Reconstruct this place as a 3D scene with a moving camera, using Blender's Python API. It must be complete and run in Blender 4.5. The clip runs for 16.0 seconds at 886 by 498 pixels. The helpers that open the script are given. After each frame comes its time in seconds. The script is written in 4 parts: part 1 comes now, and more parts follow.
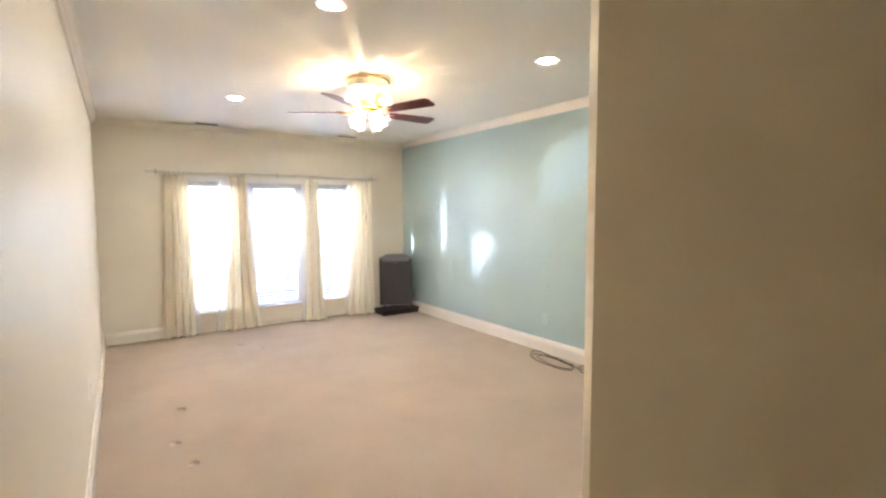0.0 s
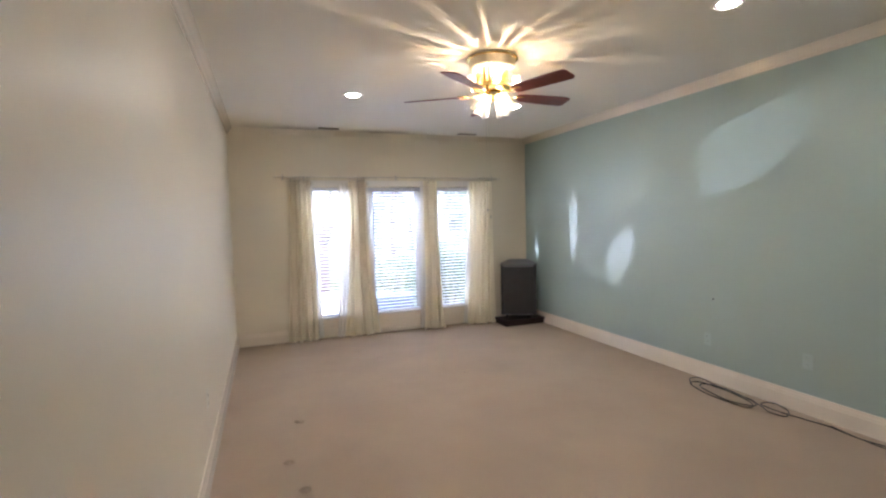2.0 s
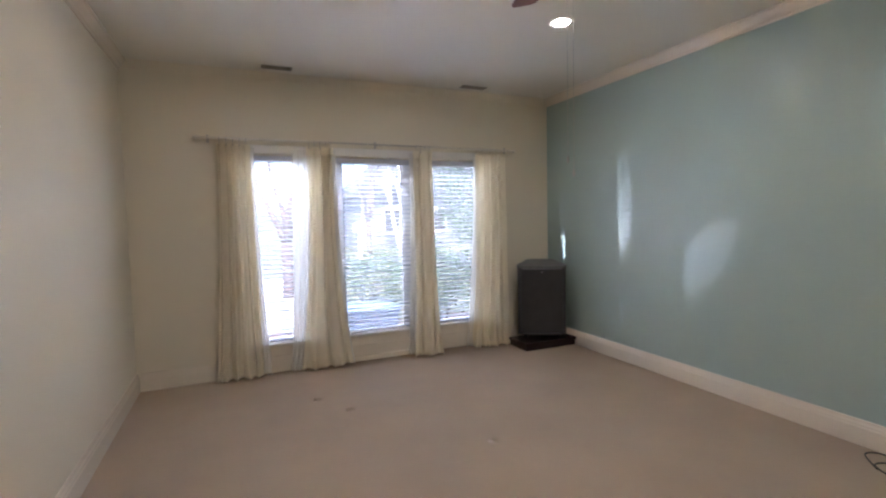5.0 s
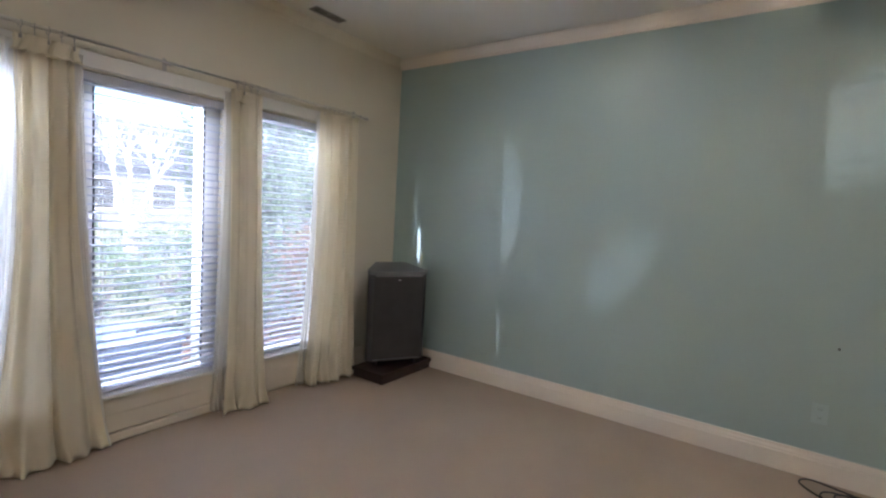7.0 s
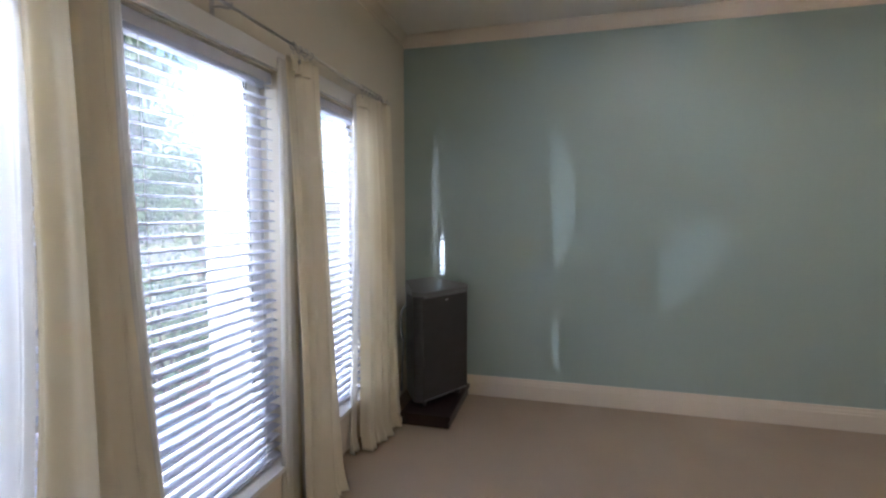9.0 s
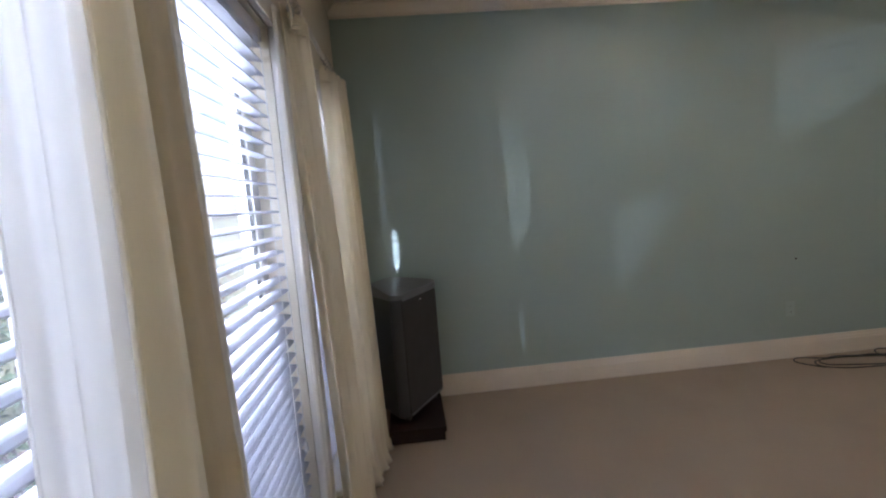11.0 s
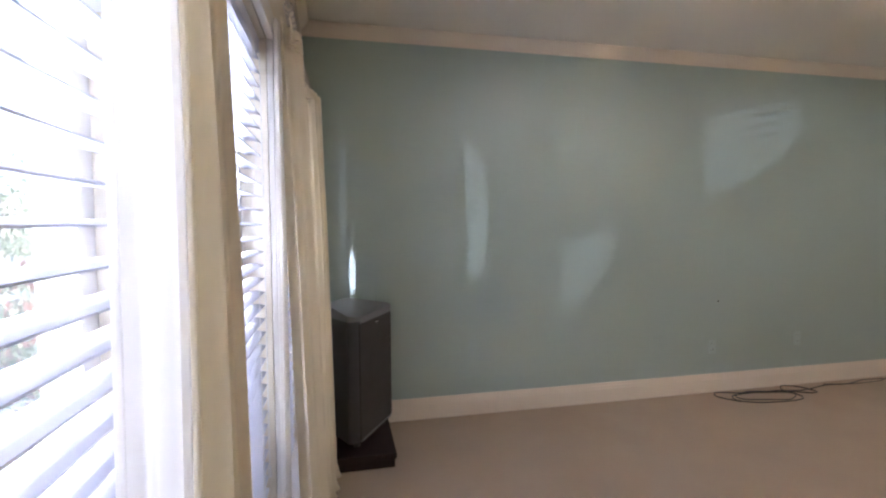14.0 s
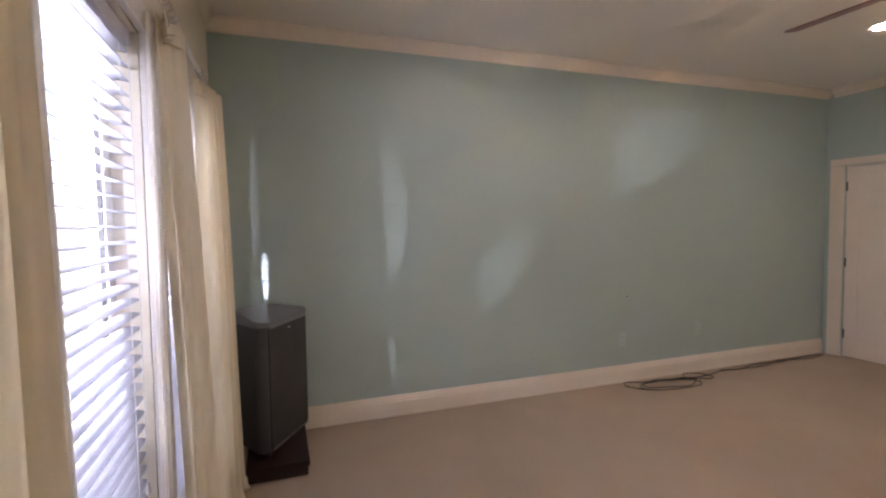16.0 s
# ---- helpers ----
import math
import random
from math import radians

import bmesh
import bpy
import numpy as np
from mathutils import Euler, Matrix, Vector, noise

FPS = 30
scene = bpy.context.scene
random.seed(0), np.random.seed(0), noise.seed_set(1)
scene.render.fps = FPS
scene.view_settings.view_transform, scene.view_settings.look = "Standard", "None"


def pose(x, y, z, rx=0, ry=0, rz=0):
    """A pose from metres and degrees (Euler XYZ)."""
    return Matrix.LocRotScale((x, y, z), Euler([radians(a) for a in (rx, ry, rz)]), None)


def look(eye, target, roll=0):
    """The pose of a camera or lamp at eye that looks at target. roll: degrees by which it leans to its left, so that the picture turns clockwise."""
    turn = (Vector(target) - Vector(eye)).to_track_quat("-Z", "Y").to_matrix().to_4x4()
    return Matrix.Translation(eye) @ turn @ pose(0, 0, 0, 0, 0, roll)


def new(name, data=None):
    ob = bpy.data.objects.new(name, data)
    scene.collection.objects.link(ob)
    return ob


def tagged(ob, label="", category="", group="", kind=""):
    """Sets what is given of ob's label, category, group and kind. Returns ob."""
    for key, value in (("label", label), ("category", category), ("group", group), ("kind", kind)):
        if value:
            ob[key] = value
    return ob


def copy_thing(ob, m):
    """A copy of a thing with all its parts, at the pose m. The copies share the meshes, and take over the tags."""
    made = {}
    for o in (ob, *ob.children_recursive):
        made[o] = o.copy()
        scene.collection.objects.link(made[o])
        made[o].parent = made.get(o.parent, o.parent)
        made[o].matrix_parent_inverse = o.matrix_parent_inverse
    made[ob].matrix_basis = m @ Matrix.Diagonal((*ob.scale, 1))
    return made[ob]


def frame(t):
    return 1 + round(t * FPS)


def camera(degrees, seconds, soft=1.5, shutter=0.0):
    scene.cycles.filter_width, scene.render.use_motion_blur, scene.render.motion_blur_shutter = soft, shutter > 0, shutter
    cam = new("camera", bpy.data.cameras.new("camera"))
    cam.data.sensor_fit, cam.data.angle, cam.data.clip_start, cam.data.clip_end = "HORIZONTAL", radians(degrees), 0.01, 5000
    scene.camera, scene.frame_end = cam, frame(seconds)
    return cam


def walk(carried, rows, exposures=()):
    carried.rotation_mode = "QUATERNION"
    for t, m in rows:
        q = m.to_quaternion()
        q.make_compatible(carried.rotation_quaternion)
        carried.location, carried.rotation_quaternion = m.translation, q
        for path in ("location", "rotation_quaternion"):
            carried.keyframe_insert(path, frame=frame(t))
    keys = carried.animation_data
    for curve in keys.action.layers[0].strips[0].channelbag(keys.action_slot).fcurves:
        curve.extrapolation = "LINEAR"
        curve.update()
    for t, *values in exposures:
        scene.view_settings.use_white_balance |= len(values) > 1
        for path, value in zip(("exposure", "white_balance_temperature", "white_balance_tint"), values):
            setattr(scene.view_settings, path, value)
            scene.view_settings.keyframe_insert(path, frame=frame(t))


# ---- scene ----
cam = camera(86.2, 16.0, soft=2.3)
PATH = [
    (0, (0.201, 0.421, 1.587), (1.33, 2.065, 1.43), -0.3),
    (0.5, (0.238, 0.526, 1.587), (1.165, 2.294, 1.461), 0.7),
    (1, (0.294, 0.658, 1.585), (1.123, 2.472, 1.441), 0.1),
    (1.5, (0.331, 0.789, 1.575), (1.058, 2.646, 1.421), -0.8),
    (2, (0.38, 0.964, 1.527), (1.081, 2.833, 1.402), -1.5),
    (2.5, (0.443, 1.191, 1.482), (1.135, 3.066, 1.406), -2.0),
    (3, (0.496, 1.447, 1.469), (1.174, 3.328, 1.415), -2.1),
    (5.3, (0.857, 2.962, 1.371), (1.713, 4.763, 1.22), -0.9),
    (5.5, (0.879, 3.111, 1.37), (1.865, 4.843, 1.205), -0.9),
    (6, (0.899, 3.514, 1.376), (2.22, 4.998, 1.152), -1.0),
    (6.5, (0.868, 3.95, 1.379), (2.39, 5.226, 1.15), 0.8),
    (7, (0.787, 4.389, 1.37), (2.418, 5.536, 1.215), 3.3),
    (7.5, (0.706, 4.848, 1.362), (2.407, 5.898, 1.278), 3.3),
    (8, (0.61, 5.327, 1.37), (2.417, 6.181, 1.285), 2.9),
    (8.5, (0.607, 5.741, 1.374), (2.49, 6.405, 1.256), 2.1),
    (9, (0.63, 6.073, 1.381), (2.558, 6.582, 1.232), -0.1),
    (11.3, (0.851, 6.991, 1.385), (2.825, 6.732, 1.2), -3.6),
    (11.5, (0.85, 7.035, 1.384), (2.814, 6.699, 1.218), -2.6),
    (12, (0.834, 7.054, 1.392), (2.779, 6.604, 1.284), -0.6),
    (12.5, (0.814, 7.051, 1.404), (2.757, 6.585, 1.329), 0.3),
    (13, (0.811, 7.062, 1.401), (2.762, 6.626, 1.336), 0.1),
    (13.5, (0.825, 7.081, 1.392), (2.777, 6.651, 1.316), -0.1),
    (14, (0.836, 7.077, 1.392), (2.788, 6.653, 1.286), -0.3),
    (14.5, (0.816, 7.063, 1.399), (2.766, 6.636, 1.272), -0.4),
    (15, (0.818, 7.026, 1.394), (2.765, 6.585, 1.272), -1.1),
    (15.5, (0.808, 6.971, 1.389), (2.74, 6.469, 1.275), -1.2),
    (16, (0.778, 6.915, 1.387), (2.664, 6.257, 1.288), -0.8),
]
EXPOSURE = [(0.0, 4.58, 5680, 16), (0.5, 4.25, 5580, 16), (1.0, 4.0, 5580, 16), (1.5, 3.75, 5580, 16), (2.5, 3.53, 5730, 21), (5.5, 3.1, 5580, 19), (7.0, 3.03, 5540, 18), (7.5, 3.05, 5540, 18), (8.5, 2.95, 5540, 18), (9.0, 2.82, 5560, 18), (11.5, 2.5, 5710, 20), (12.0, 2.67, 5760, 22), (12.5, 2.95, 5780, 22), (13.5, 3.12, 5840, 24), (14.5, 3.19, 5890, 24), (15.5, 3.2, 6040, 28), (16.0, 3.15, 6190, 30)]
walk(cam, [(t, look(eye, target, roll)) for t, eye, target, roll in PATH], EXPOSURE)

# ---- world, sun, large lights ----
world = bpy.data.worlds.new("sky")
scene.world = world
world.use_nodes = True
wn = world.node_tree
sky = wn.nodes.new("ShaderNodeTexSky")
sky.sky_type = "NISHITA"
sky.sun_disc = False
sky.sun_elevation = radians(38)
sky.sun_rotation = radians(150)
sky.air_density = 1.0
sky.dust_density = 2.0
wn.links.new(sky.outputs["Color"], wn.nodes["Background"].inputs["Color"])
wn.nodes["Background"].inputs["Strength"].default_value = 0.065


def lamp(name, kind, m, energy, color, **more):
    data = bpy.data.lights.new(name, kind)
    data.energy, data.color = energy, color
    for key, value in more.items():
        if key == "size":
            data.size = value
        elif key == "radius":
            data.shadow_soft_size = value
        elif key == "shape":
            data.shape = value
        elif key == "angle":
            data.angle = value
        elif key == "cone":
            data.spot_size = radians(value)
        elif key == "blend":
            data.spot_blend = value
    ob = new(name, data)
    ob.matrix_world = m
    return ob


lamp("sun", "SUN", look((0, 0, 20), (3.9, 6.8, 20 - 6.1)), 2.0, (1.0, 0.95, 0.87), angle=radians(0.5))

CEILING = 2.705
WARM = (1.0, 0.82, 0.58)
CANS = ((1.21, 2.94), (1.21, 5.46), (2.90, 2.97), (2.92, 5.47))
for cx, cy in CANS:
    lamp("downlight_beam", "AREA", look((cx, cy, CEILING - 0.012), (cx, cy, 0)), 0.13, (1.0, 0.86, 0.68), shape="DISK", size=0.11)
FAN = (2.005, 4.165)
SHADE_TURN = (20, 110, 200, 290)
for a in SHADE_TURN:
    c, s = math.cos(radians(a)), math.sin(radians(a))
    lamp("fan_bulb", "POINT", pose(FAN[0] + 0.085 * c, FAN[1] + 0.085 * s, CEILING - 0.310), 0.47, WARM, radius=0.008)
CUP_TURN = (-33, 39, 111, 183, 255)
for a in CUP_TURN:
    c, s = math.cos(radians(a)), math.sin(radians(a))
    lamp("fan_uplight", "POINT", pose(FAN[0] + 0.175 * c, FAN[1] + 0.175 * s, CEILING - 0.195), 0.07, (1.0, 0.74, 0.42), radius=0.003)
# lamp added inside the slotted fins, to throw rays across the ceiling
lamp("fan_ray_source", "POINT", pose(FAN[0], FAN[1], CEILING - 0.196), 4.4, (1.0, 0.74, 0.43), radius=0.004)

# spot lamps added outdoors, standing in for low sun reflected off unseen things on the drive:
# where each stands, where it lands, width and height of the beam in degrees, lean, power, size of the lamp
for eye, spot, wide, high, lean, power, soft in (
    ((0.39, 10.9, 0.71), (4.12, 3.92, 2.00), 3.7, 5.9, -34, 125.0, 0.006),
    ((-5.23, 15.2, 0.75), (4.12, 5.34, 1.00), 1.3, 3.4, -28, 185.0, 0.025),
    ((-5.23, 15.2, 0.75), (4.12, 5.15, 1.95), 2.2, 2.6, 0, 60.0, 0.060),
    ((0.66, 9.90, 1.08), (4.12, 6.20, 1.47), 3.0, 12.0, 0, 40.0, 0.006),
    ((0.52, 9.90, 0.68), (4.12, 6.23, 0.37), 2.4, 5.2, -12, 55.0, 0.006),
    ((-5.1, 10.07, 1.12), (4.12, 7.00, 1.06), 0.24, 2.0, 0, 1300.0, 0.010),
    # soft tall beam, added to brighten the wall beside the window corner
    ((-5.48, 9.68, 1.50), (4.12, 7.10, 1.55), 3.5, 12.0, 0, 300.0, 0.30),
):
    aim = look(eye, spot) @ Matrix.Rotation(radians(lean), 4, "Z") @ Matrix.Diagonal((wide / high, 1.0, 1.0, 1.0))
    lamp("glint_stand_in", "SPOT", aim, power, (0.90, 0.95, 1.0), radius=soft, cone=high, blend=0.35)
# area lamp added outside above the three windows, standing in for open sky light
lamp("window_skylight", "AREA", look((2.07, 8.15, 2.95), (2.07, 7.30, 1.05)), 86.0, (0.88, 0.94, 1.0), shape="RECTANGLE", size=3.6)
bpy.data.lights["window_skylight"].size_y = 0.9

# ---- materials ----


def paint(name, color, rough=0.5, vary=0.06, big=1.2, fine=60.0, bump=0.05, metal=0.0, stretch=(1, 1, 1), dist=0.002, spec=0.5):
    """A surface with slow blotches, fine grain and a little relief."""
    m = bpy.data.materials.new(name)
    m.use_nodes = True
    t = m.node_tree
    b = t.nodes["Principled BSDF"]
    b.inputs["Roughness"].default_value = rough
    b.inputs["Metallic"].default_value = metal
    b.inputs["Specular IOR Level"].default_value = spec
    co = t.nodes.new("ShaderNodeTexCoord")
    mp = t.nodes.new("ShaderNodeMapping")
    mp.inputs["Scale"].default_value = stretch
    t.links.new(co.outputs["Object"], mp.inputs["Vector"])
    n1 = t.nodes.new("ShaderNodeTexNoise")
    n1.inputs["Scale"].default_value = big
    n1.inputs["Detail"].default_value = 4
    n2 = t.nodes.new("ShaderNodeTexNoise")
    n2.inputs["Scale"].default_value = fine
    n2.inputs["Detail"].default_value = 3
    for n in (n1, n2):
        t.links.new(mp.outputs["Vector"], n.inputs["Vector"])
    mix = t.nodes.new("ShaderNodeMath")
    mix.operation = "MULTIPLY_ADD"
    mix.inputs[1].default_value = 0.45
    t.links.new(n2.outputs["Fac"], mix.inputs[0])
    t.links.new(n1.outputs["Fac"], mix.inputs[2])
    ramp = t.nodes.new("ShaderNodeValToRGB")
    ramp.color_ramp.elements[0].position, ramp.color_ramp.elements[1].position = 0.42, 1.02
    ramp.color_ramp.elements[0].color = [max(0, c * (1 - vary)) for c in color] + [1]
    ramp.color_ramp.elements[1].color = [min(1, c * (1 + vary)) for c in color] + [1]
    t.links.new(mix.outputs[0], ramp.inputs["Fac"])
    t.links.new(ramp.outputs["Color"], b.inputs["Base Color"])
    if bump:
        bp = t.nodes.new("ShaderNodeBump")
        bp.inputs["Strength"].default_value = bump
        bp.inputs["Distance"].default_value = dist
        t.links.new(n2.outputs["Fac"], bp.inputs["Height"])
        t.links.new(bp.outputs["Normal"], b.inputs["Normal"])
    return m


def glowing(name, color, strength):
    m = bpy.data.materials.new(name)
    m.use_nodes = True
    b = m.node_tree.nodes["Principled BSDF"]
    b.inputs["Base Color"].default_value = (*color, 1)
    b.inputs["Emission Color"].default_value = (*color, 1)
    b.inputs["Emission Strength"].default_value = strength
    return m


def fabric(name, color, through_light, rough=0.9):
    """Woven cloth that lets some light through."""
    m = paint(name, color, rough, 0.05, 3.0, 260.0, 0.25, stretch=(1, 1, 0.25), dist=0.001, spec=0.2)
    t = m.node_tree
    b, out = t.nodes["Principled BSDF"], t.nodes["Material Output"]
    tr = t.nodes.new("ShaderNodeBsdfTranslucent")
    tr.inputs["Color"].default_value = (*color, 1)
    mx = t.nodes.new("ShaderNodeMixShader")
    mx.inputs["Fac"].default_value = through_light
    t.links.new(b.outputs["BSDF"], mx.inputs[1])
    t.links.new(tr.outputs["BSDF"], mx.inputs[2])
    t.links.new(mx.outputs["Shader"], out.inputs["Surface"])
    return m


CREAM = paint("cream_wall_paint", (0.76, 0.70, 0.57), 0.38, 0.03, 0.8, 140.0, 0.12, dist=0.0008)
# same cream, browner: the dim warm light of the hallway is put into the colour
CREAM_SHADED = paint("cream_paint_shaded", (0.72, 0.605, 0.40), 0.75, 0.03, 0.8, 140.0, 0.15, dist=0.0008, spec=0.25)
AQUA = paint("aqua_wall_paint", (0.38, 0.475, 0.44), 0.36, 0.03, 0.8, 140.0, 0.12, dist=0.0008)
WHITE_CEIL = paint("ceiling_paint", (0.80, 0.765, 0.68), 0.80, 0.02, 0.7, 160.0, 0.15, dist=0.0008)
TRIM = paint("cream_gloss_trim", (0.80, 0.725, 0.61), 0.22, 0.03, 2.0, 40.0, 0.03)
WHITE_TRIM = paint("white_gloss_trim", (0.80, 0.78, 0.74), 0.3, 0.03, 2.0, 40.0, 0.03)
DOOR_PAINT = paint("door_paint", (0.80, 0.72, 0.62), 0.35, 0.03, 2.0, 60.0, 0.04)
CARPET = paint("beige_cut_pile_carpet", (0.505, 0.402, 0.302), 0.98, 0.09, 1.6, 420.0, 0.9, dist=0.006, spec=0.1)

def dents(m, places, reach):
    """Small scattered hollows, as table legs leave in a carpet."""
    t = m.node_tree
    b = t.nodes["Principled BSDF"]
    old = b.inputs["Normal"].links[0].from_node
    co = t.nodes.new("ShaderNodeTexCoord")
    near = None
    for x, y in places:
        far = t.nodes.new("ShaderNodeVectorMath")
        far.operation = "DISTANCE"
        far.inputs[1].default_value = (x, y, 0)
        t.links.new(co.outputs["Object"], far.inputs[0])
        if near is None:
            near = far.outputs["Value"]
        else:
            low = t.nodes.new("ShaderNodeMath")
            low.operation = "MINIMUM"
            t.links.new(near, low.inputs[0])
            t.links.new(far.outputs["Value"], low.inputs[1])
            near = low.outputs["Value"]
    mr = t.nodes.new("ShaderNodeMapRange")
    mr.inputs["From Min"].default_value, mr.inputs["From Max"].default_value = 0.0, reach
    mr.interpolation_type = "SMOOTHSTEP"
    t.links.new(near, mr.inputs["Value"])
    bp = t.nodes.new("ShaderNodeBump")
    bp.inputs["Strength"].default_value, bp.inputs["Distance"].default_value = 1.0, 0.035
    t.links.new(mr.outputs["Result"], bp.inputs["Height"])
    t.links.new(old.outputs["Normal"], bp.inputs["Normal"])
    t.links.new(bp.outputs["Normal"], b.inputs["Normal"])


dents(CARPET, ((0.56, 4.70), (0.46, 4.07), (0.53, 3.71), (2.21, 5.24), (1.33, 6.44), (1.52, 6.13)), 0.042)
CLOTH = fabric("cream_linen_curtain", (0.94, 0.88, 0.73), 0.50)
CLOTH.node_tree.nodes["Principled BSDF"].inputs["Sheen Weight"].default_value = 0.7
CLOTH.node_tree.nodes["Principled BSDF"].inputs["Sheen Roughness"].default_value = 0.35
LINING = fabric("white_curtain_lining", (0.95, 0.93, 0.88), 0.74)


def sheer(m, amount):
    """Lets part of the view through an open weave."""
    t = m.node_tree
    out = t.nodes["Material Output"]
    solid = out.inputs["Surface"].links[0].from_socket
    clear = t.nodes.new("ShaderNodeBsdfTransparent")
    mx = t.nodes.new("ShaderNodeMixShader")
    mx.inputs["Fac"].default_value = amount
    t.links.new(solid, mx.inputs[1])
    t.links.new(clear.outputs["BSDF"], mx.inputs[2])
    t.links.new(mx.outputs["Shader"], out.inputs["Surface"])


sheer(LINING, 0.12)
SLAT = fabric("white_blind_slat", (0.70, 0.71, 0.77), 0.16, 0.45)
CORD_WHITE = paint("white_cord", (0.75, 0.74, 0.70), 0.8, 0.05, 20, 300, 0.1)
CORD_GREY = paint("grey_cord", (0.30, 0.30, 0.31), 0.7, 0.05, 20, 300, 0.1)
STEEL = paint("brushed_nickel", (0.55, 0.53, 0.50), 0.32, 0.08, 6, 200, 0.05, metal=0.9)
ROD_WHITE = paint("white_rod_enamel", (0.76, 0.72, 0.64), 0.3, 0.04, 4, 120, 0.03)
BRASS = paint("polished_brass", (0.83, 0.62, 0.26), 0.16, 0.06, 6, 200, 0.03, metal=1.0)
FAN_WHITE = paint("fan_ivory_enamel", (0.80, 0.72, 0.54), 0.3, 0.03, 5, 200, 0.02)
MAHOGANY = paint("mahogany_blade", (0.17, 0.035, 0.022), 0.3, 0.35, 6, 60, 0.05, stretch=(1, 9, 1))
SPEAKER_GREY = paint("charcoal_plastic", (0.055, 0.055, 0.058), 0.42, 0.12, 4, 260, 0.12, dist=0.0008)
SPEAKER_CLOTH = paint("charcoal_grille_cloth", (0.05, 0.047, 0.047), 0.8, 0.15, 8, 700, 0.5, dist=0.001)
# paler than the body: light on the cabinet top is put into this grey
SPEAKER_PALE = paint("lightened_speaker_grey", (0.17, 0.17, 0.175), 0.30, 0.1, 4, 260, 0.08)
DARK_WOOD = paint("dark_stained_board", (0.022, 0.010, 0.008), 0.45, 0.35, 5, 80, 0.1, stretch=(1, 7, 1))
BLACK = paint("black_rubber", (0.022, 0.021, 0.020), 0.5, 0.15, 10, 200, 0.05)
PLATE = paint("ivory_outlet_plate", (0.72, 0.70, 0.62), 0.35, 0.03, 10, 300, 0.02)
AQUA_PLATE = paint("aqua_painted_plate", (0.42, 0.53, 0.50), 0.35, 0.03, 10, 300, 0.02)
VENT_METAL = paint("vent_metal", (0.30, 0.27, 0.23), 0.5, 0.1, 10, 200, 0.05)
VENT_DARK = paint("vent_shadow", (0.03, 0.028, 0.025), 0.9, 0.1, 10, 200, 0.0)
HINGE = paint("dark_hinge", (0.05, 0.04, 0.03), 0.4, 0.2, 10, 300, 0.05, metal=0.7)
LENS = glowing("downlight_lens", (1.0, 0.89, 0.73), 19.0)
BULB = glowing("lamp_bulb", (1.0, 0.80, 0.52), 60.0)
GRASS = paint("lawn_grass", (0.19, 0.195, 0.115), 0.95, 0.45, 0.5, 40, 0.9, dist=0.03, spec=0.1)
ASPHALT = paint("street_asphalt", (0.16, 0.16, 0.16), 0.9, 0.2, 0.6, 60, 0.3)
CONCRETE = paint("pale_concrete", (0.50, 0.48, 0.45), 0.9, 0.12, 0.8, 50, 0.3)
MULCH = paint("pine_mulch", (0.16, 0.08, 0.05), 0.95, 0.4, 3, 60, 0.8, dist=0.02)
BARK = paint("pale_smooth_bark", (0.085, 0.06, 0.055), 0.8, 0.3, 5, 40, 0.4, stretch=(1, 1, 0.3), dist=0.006)
PALE_BARK = paint("white_bark", (0.46, 0.43, 0.41), 0.8, 0.2, 5, 40, 0.3, stretch=(1, 1, 0.3), dist=0.004)
LEAF = fabric("shrub_leaf", (0.085, 0.12, 0.06), 0.3, 0.6)
RED_LEAF = fabric("reddish_leaf", (0.20, 0.10, 0.06), 0.3, 0.6)
SIDING = paint("grey_house_siding", (0.13, 0.13, 0.16), 0.9, 0.25, 1.5, 12, 0.4, dist=0.01)
SHINGLE = paint("dark_roof_shingle", (0.04, 0.04, 0.05), 0.9, 0.3, 1.0, 14, 0.4, dist=0.01)
HOUSE_TRIM = paint("house_white_trim", (0.75, 0.75, 0.73), 0.6, 0.05, 2, 40, 0.05)
BIN_BLUE = paint("slate_blue_resin", (0.10, 0.13, 0.22), 0.45, 0.1, 3, 120, 0.1)
STUCCO = paint("outer_wall_brick", (0.42, 0.30, 0.24), 0.9, 0.2, 1.5, 30, 0.4, dist=0.01)

GLASS = bpy.data.materials.new("window_glass")
GLASS.use_nodes = True
gb = GLASS.node_tree.nodes["Principled BSDF"]
gb.inputs["Transmission Weight"].default_value = 1.0
gb.inputs["Roughness"].default_value = 0.0
gb.inputs["IOR"].default_value = 1.45
gb.inputs["Base Color"].default_value = (0.97, 0.985, 0.98, 1)


def glare_haze(m, least, most):
    """A thin uneven pale film mixed into a pane, imitating the bright haze of glare."""
    t = m.node_tree
    b, out = t.nodes["Principled BSDF"], t.nodes["Material Output"]
    film = t.nodes.new("ShaderNodeBsdfTranslucent")
    film.inputs["Color"].default_value = (0.86, 0.88, 0.92, 1)
    co = t.nodes.new("ShaderNodeTexCoord")
    no = t.nodes.new("ShaderNodeTexNoise")
    no.inputs["Scale"].default_value = 2.2
    no.inputs["Detail"].default_value = 5.0
    t.links.new(co.outputs["Object"], no.inputs["Vector"])
    mr = t.nodes.new("ShaderNodeMapRange")
    mr.inputs["To Min"].default_value, mr.inputs["To Max"].default_value = least, most
    t.links.new(no.outputs["Fac"], mr.inputs["Value"])
    mx = t.nodes.new("ShaderNodeMixShader")
    t.links.new(mr.outputs["Result"], mx.inputs["Fac"])
    t.links.new(b.outputs["BSDF"], mx.inputs[1])
    t.links.new(film.outputs["BSDF"], mx.inputs[2])
    t.links.new(mx.outputs["Shader"], out.inputs["Surface"])


